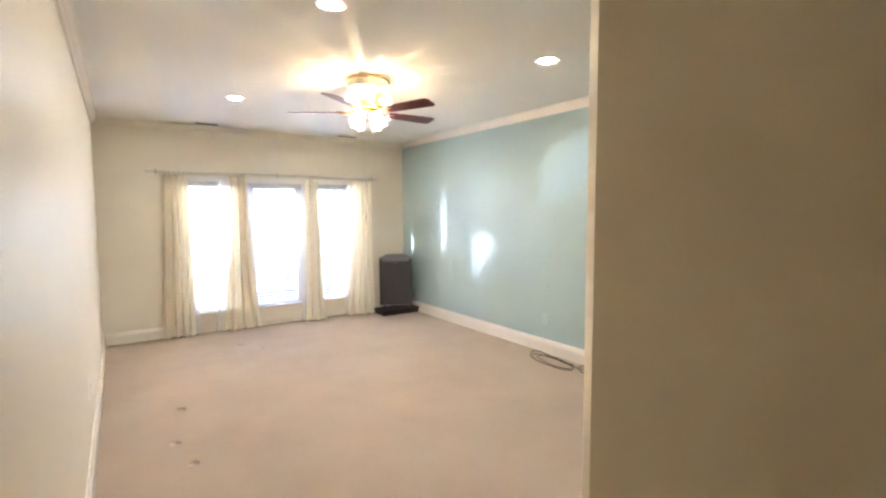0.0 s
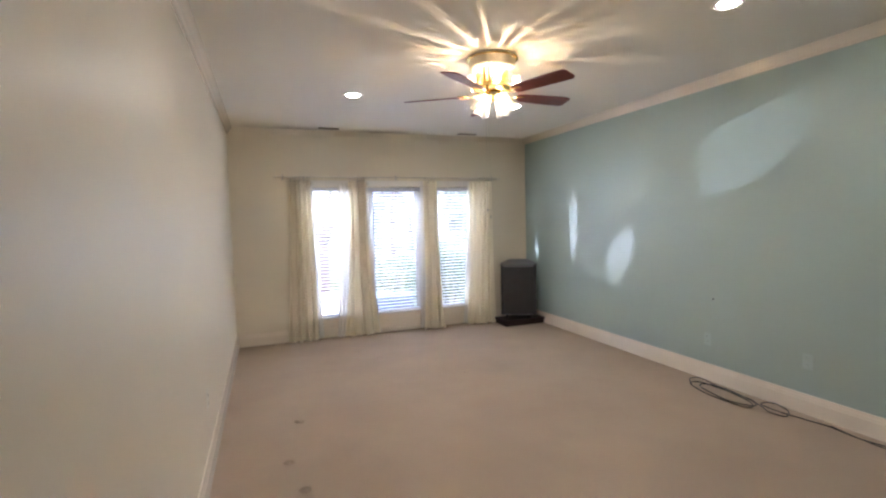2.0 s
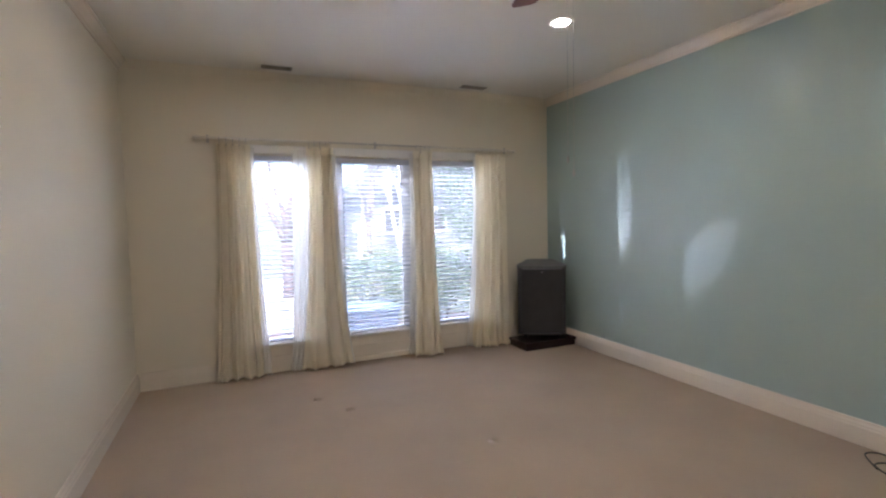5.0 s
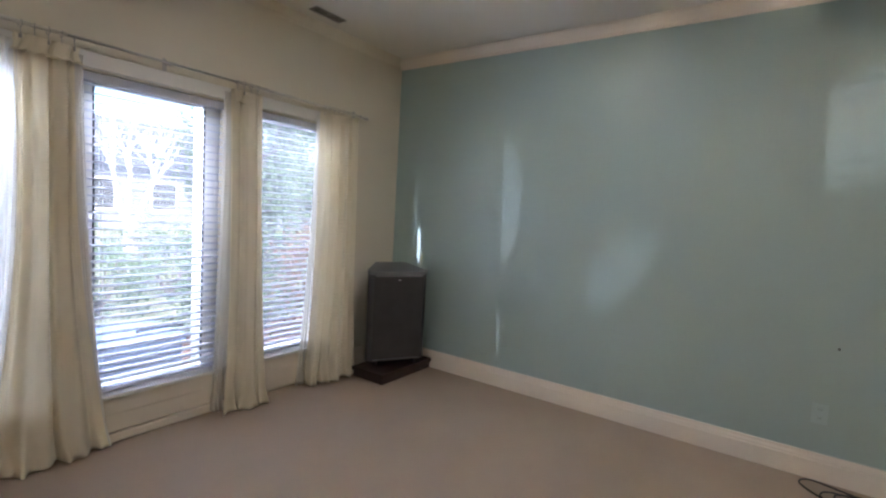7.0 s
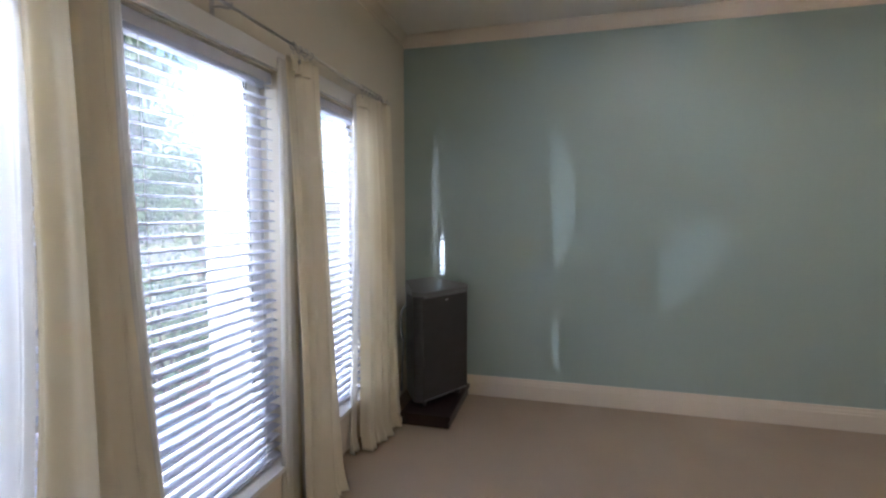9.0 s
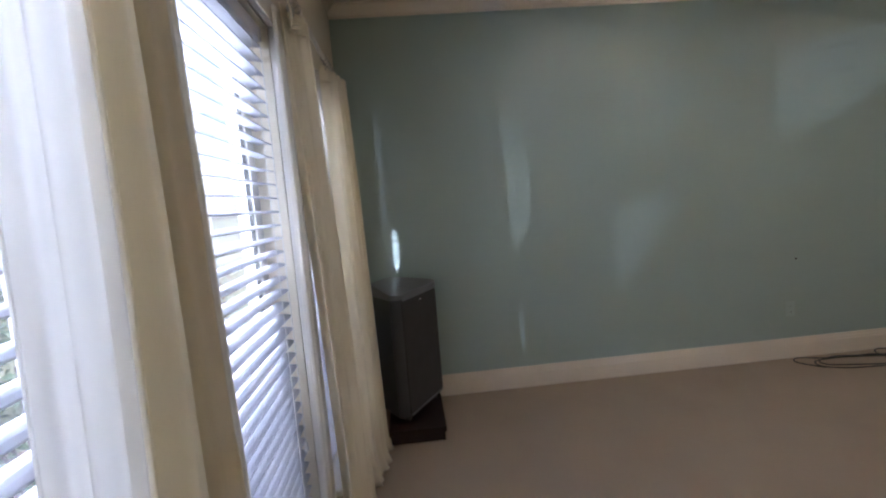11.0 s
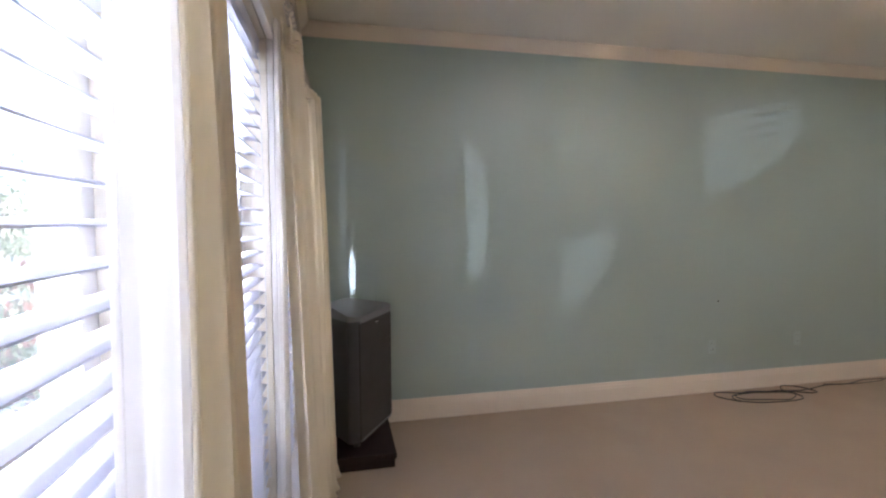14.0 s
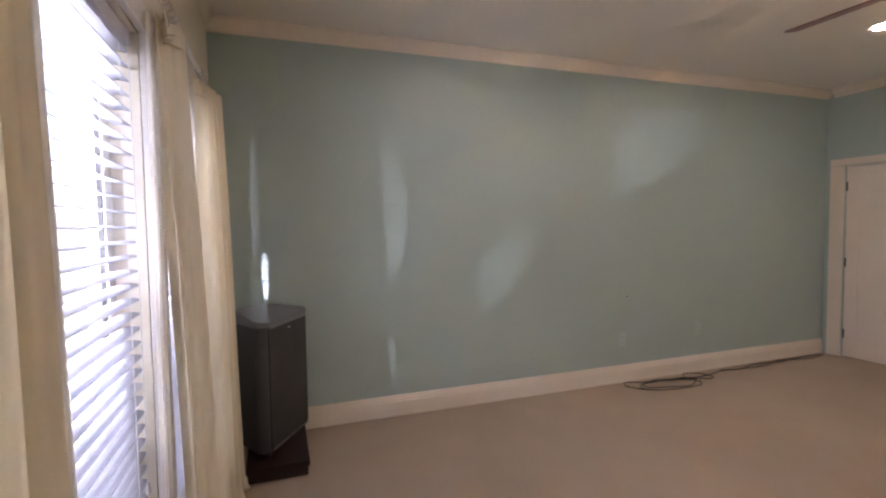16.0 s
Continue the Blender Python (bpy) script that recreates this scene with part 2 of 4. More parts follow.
glare_haze(GLASS, 0.014, 0.034)


def ribbed_glass(name, ribs, low, high, clear):
    """Frosted glass with clear flutes running from the neck to the rim."""
    m = bpy.data.materials.new(name)
    m.use_nodes = True
    t = m.node_tree
    out = t.nodes["Material Output"]
    co = t.nodes.new("ShaderNodeTexCoord")
    sp = t.nodes.new("ShaderNodeSeparateXYZ")
    t.links.new(co.outputs["Object"], sp.inputs[0])
    at = t.nodes.new("ShaderNodeMath")
    at.operation = "ARCTAN2"
    t.links.new(sp.outputs["Y"], at.inputs[0])
    t.links.new(sp.outputs["X"], at.inputs[1])
    mu = t.nodes.new("ShaderNodeMath")
    mu.operation = "MULTIPLY"
    mu.inputs[1].default_value = ribs
    t.links.new(at.outputs[0], mu.inputs[0])
    si = t.nodes.new("ShaderNodeMath")
    si.operation = "SINE"
    t.links.new(mu.outputs[0], si.inputs[0])
    rp = t.nodes.new("ShaderNodeMapRange")
    rp.inputs["From Min"].default_value, rp.inputs["From Max"].default_value = low, high
    rp.inputs["To Min"].default_value, rp.inputs["To Max"].default_value = 0.02, clear
    t.links.new(si.outputs[0], rp.inputs["Value"])
    tl = t.nodes.new("ShaderNodeBsdfTranslucent")
    tl.inputs["Color"].default_value = (0.95, 0.90, 0.80, 1)
    gl = t.nodes.new("ShaderNodeBsdfGlossy")
    gl.inputs["Roughness"].default_value = 0.2
    tp = t.nodes.new("ShaderNodeBsdfTransparent")
    m1 = t.nodes.new("ShaderNodeMixShader")
    m1.inputs["Fac"].default_value = 0.08
    t.links.new(tl.outputs[0], m1.inputs[1])
    t.links.new(gl.outputs[0], m1.inputs[2])
    m2 = t.nodes.new("ShaderNodeMixShader")
    t.links.new(rp.outputs[0], m2.inputs["Fac"])
    t.links.new(m1.outputs[0], m2.inputs[1])
    t.links.new(tp.outputs[0], m2.inputs[2])
    t.links.new(m2.outputs[0], out.inputs["Surface"])
    return m


SHADE_GLASS = ribbed_glass("frosted_ribbed_glass", 9.0, 0.45, 0.85, 0.90)
CUP_GLASS = ribbed_glass("cut_ribbed_glass", 5.0, 0.86, 0.97, 1.0)

# ---- builders ----


def mesh_of(name, bm, material, smooth=False):
    me = bpy.data.meshes.new(name)
    bmesh.ops.recalc_face_normals(bm, faces=bm.faces[:])
    bm.to_mesh(me)
    bm.free()
    me.materials.append(material)
    if smooth:
        for p in me.polygons:
            p.use_smooth = True
    return me


def part(name, bm, material, parent=None, label="", smooth=False, m=None):
    """One mesh object under a thing or a part, or at top level."""
    ob = new(name, mesh_of(name, bm, material, smooth))
    if parent is not None:
        ob.parent = parent
    if m is not None:
        ob.matrix_basis = m
    if label:
        ob["label"] = label
    return ob


def share(name, me, parent, m):
    ob = new(name, me)
    ob.parent = parent
    ob.matrix_basis = m
    return ob


def thing(name, m, label, category, group=""):
    ob = new(name)
    ob.empty_display_size = 0.1
    ob.matrix_basis = m
    return tagged(ob, label, category, group)


def box(bm, x0, x1, y0, y1, z0, z1, bevel=0.0, segs=2):
    made = bmesh.ops.create_cube(bm, size=1.0)["verts"]
    for v in made:
        v.co = Vector((x0 + (v.co.x + 0.5) * (x1 - x0), y0 + (v.co.y + 0.5) * (y1 - y0), z0 + (v.co.z + 0.5) * (z1 - z0)))
    if bevel:
        edges = list({e for v in made for e in v.link_edges})
        bmesh.ops.bevel(bm, geom=edges, offset=bevel, segments=segs, profile=0.6, affect="EDGES")
    return bm


def B(x0, x1, y0, y1, z0, z1, bevel=0.0, segs=2):
    return box(bmesh.new(), x0, x1, y0, y1, z0, z1, bevel, segs)


def lathe(profile, n=32, bm=None, m=None, close=False):
    """Turns (radius, height) pairs about z."""
    bm = bm or bmesh.new()
    m = m or Matrix()
    rings = []
    for r, z in profile:
        rings.append([bm.verts.new(m @ Vector((max(r, 1e-4) * math.cos(2 * math.pi * k / n), max(r, 1e-4) * math.sin(2 * math.pi * k / n), z))) for k in range(n)])
    for a, b in zip(rings, rings[1:]):
        for k in range(n):
            bm.faces.new((a[k], a[(k + 1) % n], b[(k + 1) % n], b[k]))
    if close:
        bm.faces.new(rings[0][::-1])
        bm.faces.new(rings[-1])
    return bm


def tube(bm, pts, r, n=8, r1=None):
    """A round bar along points, tapering from r to r1."""
    pts = [Vector(p) for p in pts]
    r1 = r if r1 is None else r1
    rings = []
    up = Vector((0.13, 0.21, 0.97))
    for i, p in enumerate(pts):
        d = (pts[min(i + 1, len(pts) - 1)] - pts[max(i - 1, 0)]).normalized()
        u = d.cross(up)
        if u.length < 0.05:
            u = d.cross(Vector((1, 0, 0)))
        u.normalize()
        w = d.cross(u)
        rr = r + (r1 - r) * i / max(1, len(pts) - 1)
        rings.append([bm.verts.new(p + rr * (math.cos(2 * math.pi * k / n) * u + math.sin(2 * math.pi * k / n) * w)) for k in range(n)])
    for a, b in zip(rings, rings[1:]):
        for k in range(n):
            bm.faces.new((a[k], a[(k + 1) % n], b[(k + 1) % n], b[k]))
    bm.faces.new(rings[0][::-1])
    bm.faces.new(rings[-1])
    return bm


def prism(bm, outline, z0, z1):
    low = [bm.verts.new((x, y, z0)) for x, y in outline]
    high = [bm.verts.new((x, y, z1)) for x, y in outline]
    n = len(outline)
    for k in range(n):
        bm.faces.new((low[k], low[(k + 1) % n], high[(k + 1) % n], high[k]))
    bm.faces.new(low[::-1])
    bm.faces.new(high)
    return bm


def moulding(profile, p0, p1, inward):
    """Sweeps a profile of (out from the wall, height) from p0 to p1."""
    bm = bmesh.new()
    a, b, n = Vector(p0), Vector(p1), Vector(inward)
    ends = []
    for p in (a, b):
        ends.append([bm.verts.new(p + n * o + Vector((0, 0, z))) for o, z in profile])
    k = len(profile)
    for i in range(k):
        bm.faces.new((ends[0][i], ends[0][(i + 1) % k], ends[1][(i + 1) % k], ends[1][i]))
    bm.faces.new(ends[0][::-1])
    bm.faces.new(ends[1])
    return bm


def smooth_path(pts, n=8):
    pts = [Vector(p) for p in pts]
    out = []
    for i in range(len(pts) - 1):
        p0, p1, p2, p3 = pts[max(i - 1, 0)], pts[i], pts[i + 1], pts[min(i + 2, len(pts) - 1)]
        for k in range(n):
            t = k / n
            out.append(0.5 * (2 * p1 + (p2 - p0) * t + (2 * p0 - 5 * p1 + 4 * p2 - p3) * t * t + (3 * p1 - p0 - 3 * p2 + p3) * t ** 3))
    return out + [pts[-1]]


def structure(name, bm, material, label, category, smooth=False):
    return tagged(part(name, bm, material, None, "", smooth), label, category, "", "structure")


# ---- the shell ----
XW, XE, YN, YS, H = 0.0, 4.12, 7.30, 1.54, CEILING
JAMB, HALL_S, HALL_E = 1.604, -1.6, 1.31
WIN = ((0.86, 1.53), (1.68, 2.47), (2.66, 3.35))
Z0, Z1 = 0.25, 1.985
T = 0.16

structure("floor", B(XW - T, XE + T, HALL_S - T, YN + T, -0.20, 0.0), CARPET, "worn beige cut-pile carpet with old furniture dents", "carpet floor")
structure("ceiling", B(XW - T, XE + T, HALL_S - T, YN + T, H, H + 0.2), WHITE_CEIL, "flat white painted ceiling with recessed lights", "ceiling")
structure("wall_west", B(XW - T, XW, HALL_S - T, YN + T, 0, H), CREAM, "plain cream painted side wall with satin sheen", "wall")
structure("wall_east", B(XE, XE + T, HALL_S - T, YN + T, 0, H), AQUA, "aqua painted accent wall catching patches of reflected sun", "wall")

bm = bmesh.new()
xs = [XW] + [v for w in WIN for v in w] + [XE]
for i in range(0, len(xs), 2):
    box(bm, xs[i], xs[i + 1], YN, YN + T, 0, H)
for a, b in WIN:
    box(bm, a, b, YN, YN + T, 0, Z0)
    box(bm, a, b, YN, YN + T, Z1, H)
structure("wall_north", bm, CREAM, "cream painted wall with three tall windows side by side", "wall")

D0, D1, DH = 3.13, 3.94, 1.925
bm = bmesh.new()
box(bm, JAMB, D0, YS - 0.115, YS, 0, H)
box(bm, D1, XE, YS - 0.115, YS, 0, H)
box(bm, D0, D1, YS - 0.115, YS, DH, H)
wall_s = structure("wall_south", bm, AQUA, "aqua painted end wall with a white panel door", "wall")
structure("wall_hall_east", B(HALL_E, HALL_E + 0.12, HALL_S, 1.28, 0, H), CREAM_SHADED, "plain cream hallway wall", "wall")
structure("wall_diagonal", prism(bmesh.new(), [(HALL_E + 0.002, 1.2805), (HALL_E + 0.119, 1.2805), (JAMB + 0.06, YS - 0.118), (JAMB - 0.002, YS - 0.118), (JAMB - 0.002, YS)], 0, H), CREAM_SHADED, "cream angled wall corner where the hallway opens out", "wall")
structure("wall_hall_south", B(XW, XE, HALL_S - T, HALL_S, 0, H), CREAM, "plain cream wall closing the hallway", "wall")
structure("wall_closet", B(HALL_E + 0.12, XE + T, YS - 0.9, YS - 0.75, 0, H), CREAM, "plain wall behind the closed door", "wall")

CROWN = [(0, -0.084), (0.010, -0.084), (0.013, -0.070), (0.024, -0.062), (0.034, -0.044), (0.048, -0.026), (0.054, -0.016), (0.064, -0.012), (0.064, -0.002), (0, -0.002)]
CROWN_S = [(0, -0.066), (0.008, -0.066), (0.011, -0.056), (0.020, -0.050), (0.030, -0.034), (0.040, -0.020), (0.046, -0.012), (0.052, -0.010), (0.052, -0.002), (0, -0.002)]
structure("trim_crown_east", moulding(CROWN, (XE, YS, H), (XE, YN, H), (-1, 0, 0)), TRIM, "glossy cream crown moulding above the aqua wall", "crown moulding")
structure("trim_crown_west", moulding(CROWN, (XW, HALL_S, H), (XW, YN, H), (1, 0, 0)), TRIM, "glossy cream crown moulding along the side wall", "crown moulding")
structure("trim_crown_north", moulding(CROWN_S, (XW + 0.066, YN, H), (XE - 0.066, YN, H), (0, -1, 0)), CREAM, "wall-coloured crown moulding above the windows", "crown moulding")
structure("trim_crown_south", moulding(CROWN, (JAMB, YS, H), (XE - 0.066, YS, H), (0, 1, 0)), TRIM, "glossy cream crown moulding on the end wall", "crown moulding")
BASE = [(0, 0.001), (0.020, 0.001), (0.020, 0.105), (0.016, 0.114), (0.016, 0.122), (0.010, 0.136), (0.008, 0.149), (0, 0.151)]
structure("baseboard_east", moulding(BASE, (XE, YS + 0.022, 0), (XE, YN - 0.022, 0), (-1, 0, 0)), TRIM, "tall cream baseboard under the aqua wall", "baseboard")
structure("baseboard_west", moulding(BASE, (XW, HALL_S, 0), (XW, YN, 0), (1, 0, 0)), TRIM, "tall cream baseboard along the side wall", "baseboard")
structure("baseboard_north", moulding(BASE, (XW + 0.022, YN, 0), (WIN[0][0] - 0.08, YN, 0), (0, -1, 0)), TRIM, "tall cream baseboard beside the windows", "baseboard")
bm = moulding(BASE, (WIN[2][1] + 0.08, YN, 0), (XE, YN, 0), (0, -1, 0))
structure("baseboard_corner", bm, TRIM, "tall cream baseboard in the window corner", "baseboard")
structure("baseboard_south", moulding(BASE, (JAMB, YS, 0), (D0 - 0.14, YS, 0), (0, 1, 0)), TRIM, "tall cream baseboard on the end wall", "baseboard")

# ---- windows ----
for i, (a, b) in enumerate(WIN):
    kind = ("tall sidelight window in a white frame", "wide picture window in a white frame with a deep sill", "tall sidelight window in a white frame")[i]
    w = thing("window_%d" % (i + 1), pose(0, 0, 0), kind, "window", "windows in the cream wall")
    tagged(w, kind="structure")
    y0, y1 = YN + 0.085, YN + 0.135
    bm = bmesh.new()
    g = 0.042
    f = 0.095 if i == 1 else 0.042
    box(bm, a, a + f, y0, y1, Z0, Z1, 0.004)
    box(bm, b - f, b, y0, y1, Z0, Z1, 0.004)
    box(bm, a + f, b - f, y0, y1, Z0, Z0 + g, 0.004)
    box(bm, a + f, b - f, y0, y1, Z1 - g, Z1, 0.004)
    part("window_frame", bm, WHITE_TRIM, w)
    bm = bmesh.new()
    for u0, u1, v0, v1 in ((a + f, a + f + 0.008, Z0 + g, Z1 - g), (b - f - 0.008, b - f, Z0 + g, Z1 - g), (a + f, b - f, Z0 + g, Z0 + g + 0.008), (a + f, b - f, Z1 - g - 0.008, Z1 - g)):
        box(bm, u0, u1, y0 - 0.002, y0 + 0.01, v0, v1)
    part("gasket", bm, BLACK if i == 1 else WHITE_TRIM, w, "dark rubber glazing gasket" if i == 1 else "")
    pane = part("pane", B(a + f - 0.002, b - f + 0.002, y0 + 0.020, y0 + 0.026, Z0 + g - 0.002, Z1 - g + 0.002), GLASS, w)
    pane.visible_shadow = False
    bm = bmesh.new()
    c = 0.070
    box(bm, a - c, a - 0.004, YN - 0.020, YN - 0.001, 0.0, Z1 + 0.004, 0.004)
    box(bm, b + 0.004, b + c, YN - 0.020, YN - 0.001, 0.0, Z1 + 0.004, 0.004)
    part("side_casing", bm, WHITE_TRIM, w)
    part("head_casing", B(a - c, b + c, YN - 0.024, YN - 0.001, Z1 + 0.006, Z1 + 0.085, 0.005), WHITE_TRIM, w)
    bm = B(a - 0.01, b + 0.01, YN - 0.045, YN + 0.084, Z0 + 0.002, Z0 + 0.024, 0.006)
    part("window_sill", bm, WHITE_TRIM, w)
    bm = bmesh.new()
    box(bm, a - 0.001, b + 0.001, YN - 0.018, YN - 0.001, 0.155, Z0, 0.004)
    box(bm, a - 0.001, b + 0.001, YN - 0.011, YN - 0.001, 0.055 if i == 1 else 0.02, 0.152)
    part("apron", bm, TRIM, w)
    if i == 1:
        part("base_strip", B(a - 0.001, b + 0.001, YN - 0.034, YN - 0.001, 0.001, 0.052, 0.007), TRIM, w)


def blind(a, b, label):
    """A slatted blind hung in the window's recess."""
    t = thing("window_blind", pose((a + b) / 2, YN + 0.045, Z1 - 0.004), label, "blind", "blinds in the windows")
    half = (b - a) / 2 - 0.012
    drop = Z1 - Z0 - 0.036
    part("headrail", B(-half, half, -0.028, 0.028, -0.045, 0.0, 0.004), SLAT, t, "white metal headrail")
    part("bottom_rail", B(-half, half, -0.025, 0.025, -drop, -drop + 0.016, 0.005), SLAT, t)
    bm = bmesh.new()
    rows = []
    for x in (-half, half):
        lo, hi = [], []
        for k in range(5):
            u = -1 + k / 2
            y, z = 0.0245 * u, 0.004 * (1 - u * u)
            lo.append(bm.verts.new((x, y, z)))
            hi.append(bm.verts.new((x, y, z + 0.0026)))
        rows.append(lo + hi[::-1])
    n = len(rows[0])
    for k in range(n):
        bm.faces.new((rows[0][k], rows[0][(k + 1) % n], rows[1][(k + 1) % n], rows[1][k]))
    bm.faces.new(rows[0][::-1])
    bm.faces.new(rows[1])
    me = mesh_of("slat", bm, SLAT)
    count = int((drop - 0.075) / 0.0435)
    step = (drop - 0.075) / count
    for k in range(count + 1):
        share("slat", me, t, pose(0, 0.0, -0.062 - k * step, SLAT_TILT + random.uniform(-1.6, 1.6), random.uniform(-0.10, 0.10), 0))
    for u in (-0.72, 0.72):
        bm = bmesh.new()
        for y in (-0.0262, 0.0262):
            tube(bm, [(u * half, y, -0.044), (u * half, y, -drop + 0.01)], 0.0011, 5)
        part("ladder_cord", bm, CORD_WHITE, t)
    bm = tube(bmesh.new(), [(half * 0.86, -0.034, -0.03), (half * 0.855, -0.036, -0.5), (half * 0.86, -0.035, -drop * 0.80)], 0.0018, 6)
    lathe([(0.001, 0.0), (0.006, -0.01), (0.008, -0.035), (0.004, -0.042), (0.001, -0.043)], 10, bm, pose(half * 0.86, -0.035, -drop * 0.80))
    part("pull_cord", bm, CORD_WHITE, t, "white pull cord with a tassel")
    return t


SLAT_TILT = 5
for i, (a, b) in enumerate(WIN):
    blind(a, b, "white two-inch slatted blind lowered over the window, slats open")

# ---- curtains and rod ----
ROD_Z, ROD_Y = 2.108, 7.230
rod = thing("curtain_rod", pose(0, ROD_Y, ROD_Z), "thin telescoping white curtain rod on wall brackets", "curtain rod")
part("outer_rod", tube(bmesh.new(), [(0.56, 0, 0), (1.62, 0, 0)], 0.0095, 12), ROD_WHITE, rod, smooth=True)
part("inner_rod", tube(bmesh.new(), [(1.60, 0, 0.0), (2.56, 0, -0.002)], 0.0065, 12), STEEL, rod, "thin dark metal inner rod", smooth=True)
part("outer_rod", tube(bmesh.new(), [(2.50, 0, 0), (3.60, 0, -0.010)], 0.0095, 12), ROD_WHITE, rod, smooth=True)
for x in (0.56, 3.60):
    s = -1 if x < 1 else 1
    prof = [(0.001, -0.012), (0.011, -0.010), (0.011, 0.0), (0.007, 0.006), (0.015, 0.022), (0.016, 0.034), (0.009, 0.046), (0.001, 0.050)]
    part("finial", lathe(prof, 16, None, pose(x, 0, -0.010 if s > 0 else 0, 0, 90 * s, 0)), ROD_WHITE, rod, smooth=True)
for x in (0.62, 2.09, 3.55):
    bm = B(x - 0.011, x + 0.011, 0.066, 0.0775, -0.035, 0.035, 0.003)
    tube(bm, [(x, 0.070, 0.0), (x, 0.030, -0.004), (x, 0.0, -0.013)], 0.005, 8)
    tube(bm, [(x, -0.016, 0.004), (x, -0.012, -0.010), (x, 0.0, -0.0145), (x, 0.012, -0.010), (x, 0.016, 0.004)], 0.0035, 8)
    part("bracket", bm, STEEL, rod, "small metal wall bracket")


def cloth_sheet(x0, x1, b0, b1, folds, seed, amp, top, bottom, depth_top, lean=0.0, skew=0.0, waist=0.0):
    """A hanging cloth gathered in folds, from (x0, x1) at the rod to (b0, b1) at the floor."""
    rng = random.Random(seed)
    phase = [rng.uniform(0, 6.28) for _ in range(4)]
    nx, nz = 110, 64
    bm = bmesh.new()
    grid = []
    for j in range(nz + 1):
        v = j / nz
        z = top + (bottom - top) * v
        row = []
        for i in range(nx + 1):
            u = i / nx
            warp = u + 0.018 * math.sin(9 * u + phase[0] + 1.3 * v) + 0.012 * math.sin(23 * u + phase[1])
            flare = v ** 2.2
            left = x0 + (b0 - x0) * flare + waist * math.sin(math.pi * min(1, v * 1.25))
            right = x1 + (b1 - x1) * flare - waist * math.sin(math.pi * min(1, v * 1.25))
            x = left + (right - left) * u
            w = 2 * math.pi * folds * warp
            big = math.sin(w + phase[2] + 0.5 * v)
            grow = 0.55 + 0.45 * min(1, v * 3)
            y = amp * grow * (0.72 * big + 0.28 * math.sin(2.3 * w + phase[3] + 0.9 * v))
            x += 0.35 * amp * math.cos(w + phase[2]) * grow
            if v > 0.93:
                f = (v - 0.93) / 0.07
                y += -0.030 * f * f * (0.5 + 0.5 * math.sin(3.1 * w + phase[1]))
                x += 0.014 * f * math.sin(5 * u * 3.14 + phase[0])
            x += 0.010 * v * math.sin(4.2 * v + 3 * u + phase[3])
            y += depth_top + lean * v + skew * (u - 0.5) * 2
            y = min(y, 0.044)
            row.append(bm.verts.new((x, y, z + (0.012 * (0.5 + 0.5 * big) if j == nz else 0))))
        grid.append(row)
    for j in range(nz):
        for i in range(nx):
            bm.faces.new((grid[j][i], grid[j][i + 1], grid[j + 1][i + 1], grid[j + 1][i]))
    return bm


def thicken(ob, t):
    md = ob.modifiers.new("thickness", "SOLIDIFY")
    md.thickness = t
    md.offset = 0


def curtain(top0, top1, bot0, bot1, folds, seed, label, lining, amp=0.030, skew=0.0, front=0.012, lean=-0.004, waist=0.0):
    t = thing("curtain", pose(0, ROD_Y, 0), label, "curtain", "cream curtains on the rod")
    c = part("panel", cloth_sheet(top0, top1, bot0, bot1, folds, seed, amp, ROD_Z - 0.05, 0.004, front, lean, skew, waist), CLOTH, t, smooth=True)
    thicken(c, 0.0022)
    hd = part("header_band", cloth_sheet(top0 - 0.002, top1 + 0.002, top0 - 0.002, top1 + 0.002, folds, seed, 0.018, ROD_Z - 0.046, ROD_Z - 0.125, 0.001), CLOTH, t, "stitched gathered header", smooth=True)
    thicken(hd, 0.004)
    for s, e0, e1 in lining:
        x0, x1 = (top0, bot0) if s < 0 else (top1, bot1)
        i0, i1 = x0 - s * 0.02, x1 - s * 0.02
        ln = part("lining", cloth_sheet(min(i0, x0 + s * e0), max(i0, x0 + s * e0), min(i1, x1 + s * e1), max(i1, x1 + s * e1), 2.6, seed + 7, 0.014, ROD_Z - 0.07, 0.006, 0.032), LINING, t, "white curtain lining showing at the edge", smooth=True)
        thicken(ln, 0.0015)
    n = max(4, int((top1 - top0) / 0.045))
    me = None
    for k in range(n):
        x = top0 + (top1 - top0) * (k + 0.5) / n
        if me is None:
            bm = bmesh.new()
            pts = [(0, 0.0155 * math.cos(q), 0.0155 * math.sin(q)) for q in [2 * math.pi * j / 14 for j in range(15)]]
            tube(bm, pts, 0.0022, 6)
            tube(bm, [(0, 0, -0.0155), (0.001, 0.001, -0.030), (0, -0.001, -0.050)], 0.0018, 5)
            box(bm, -0.004, 0.004, -0.006, 0.006, -0.062, -0.044, 0.001, 1)
            me = mesh_of("ring", bm, STEEL, True)
        share("ring", me, t, pose(x, 0, ROD_Z - 0.0062, 0, 0, random.uniform(-16, 16)))
    return t


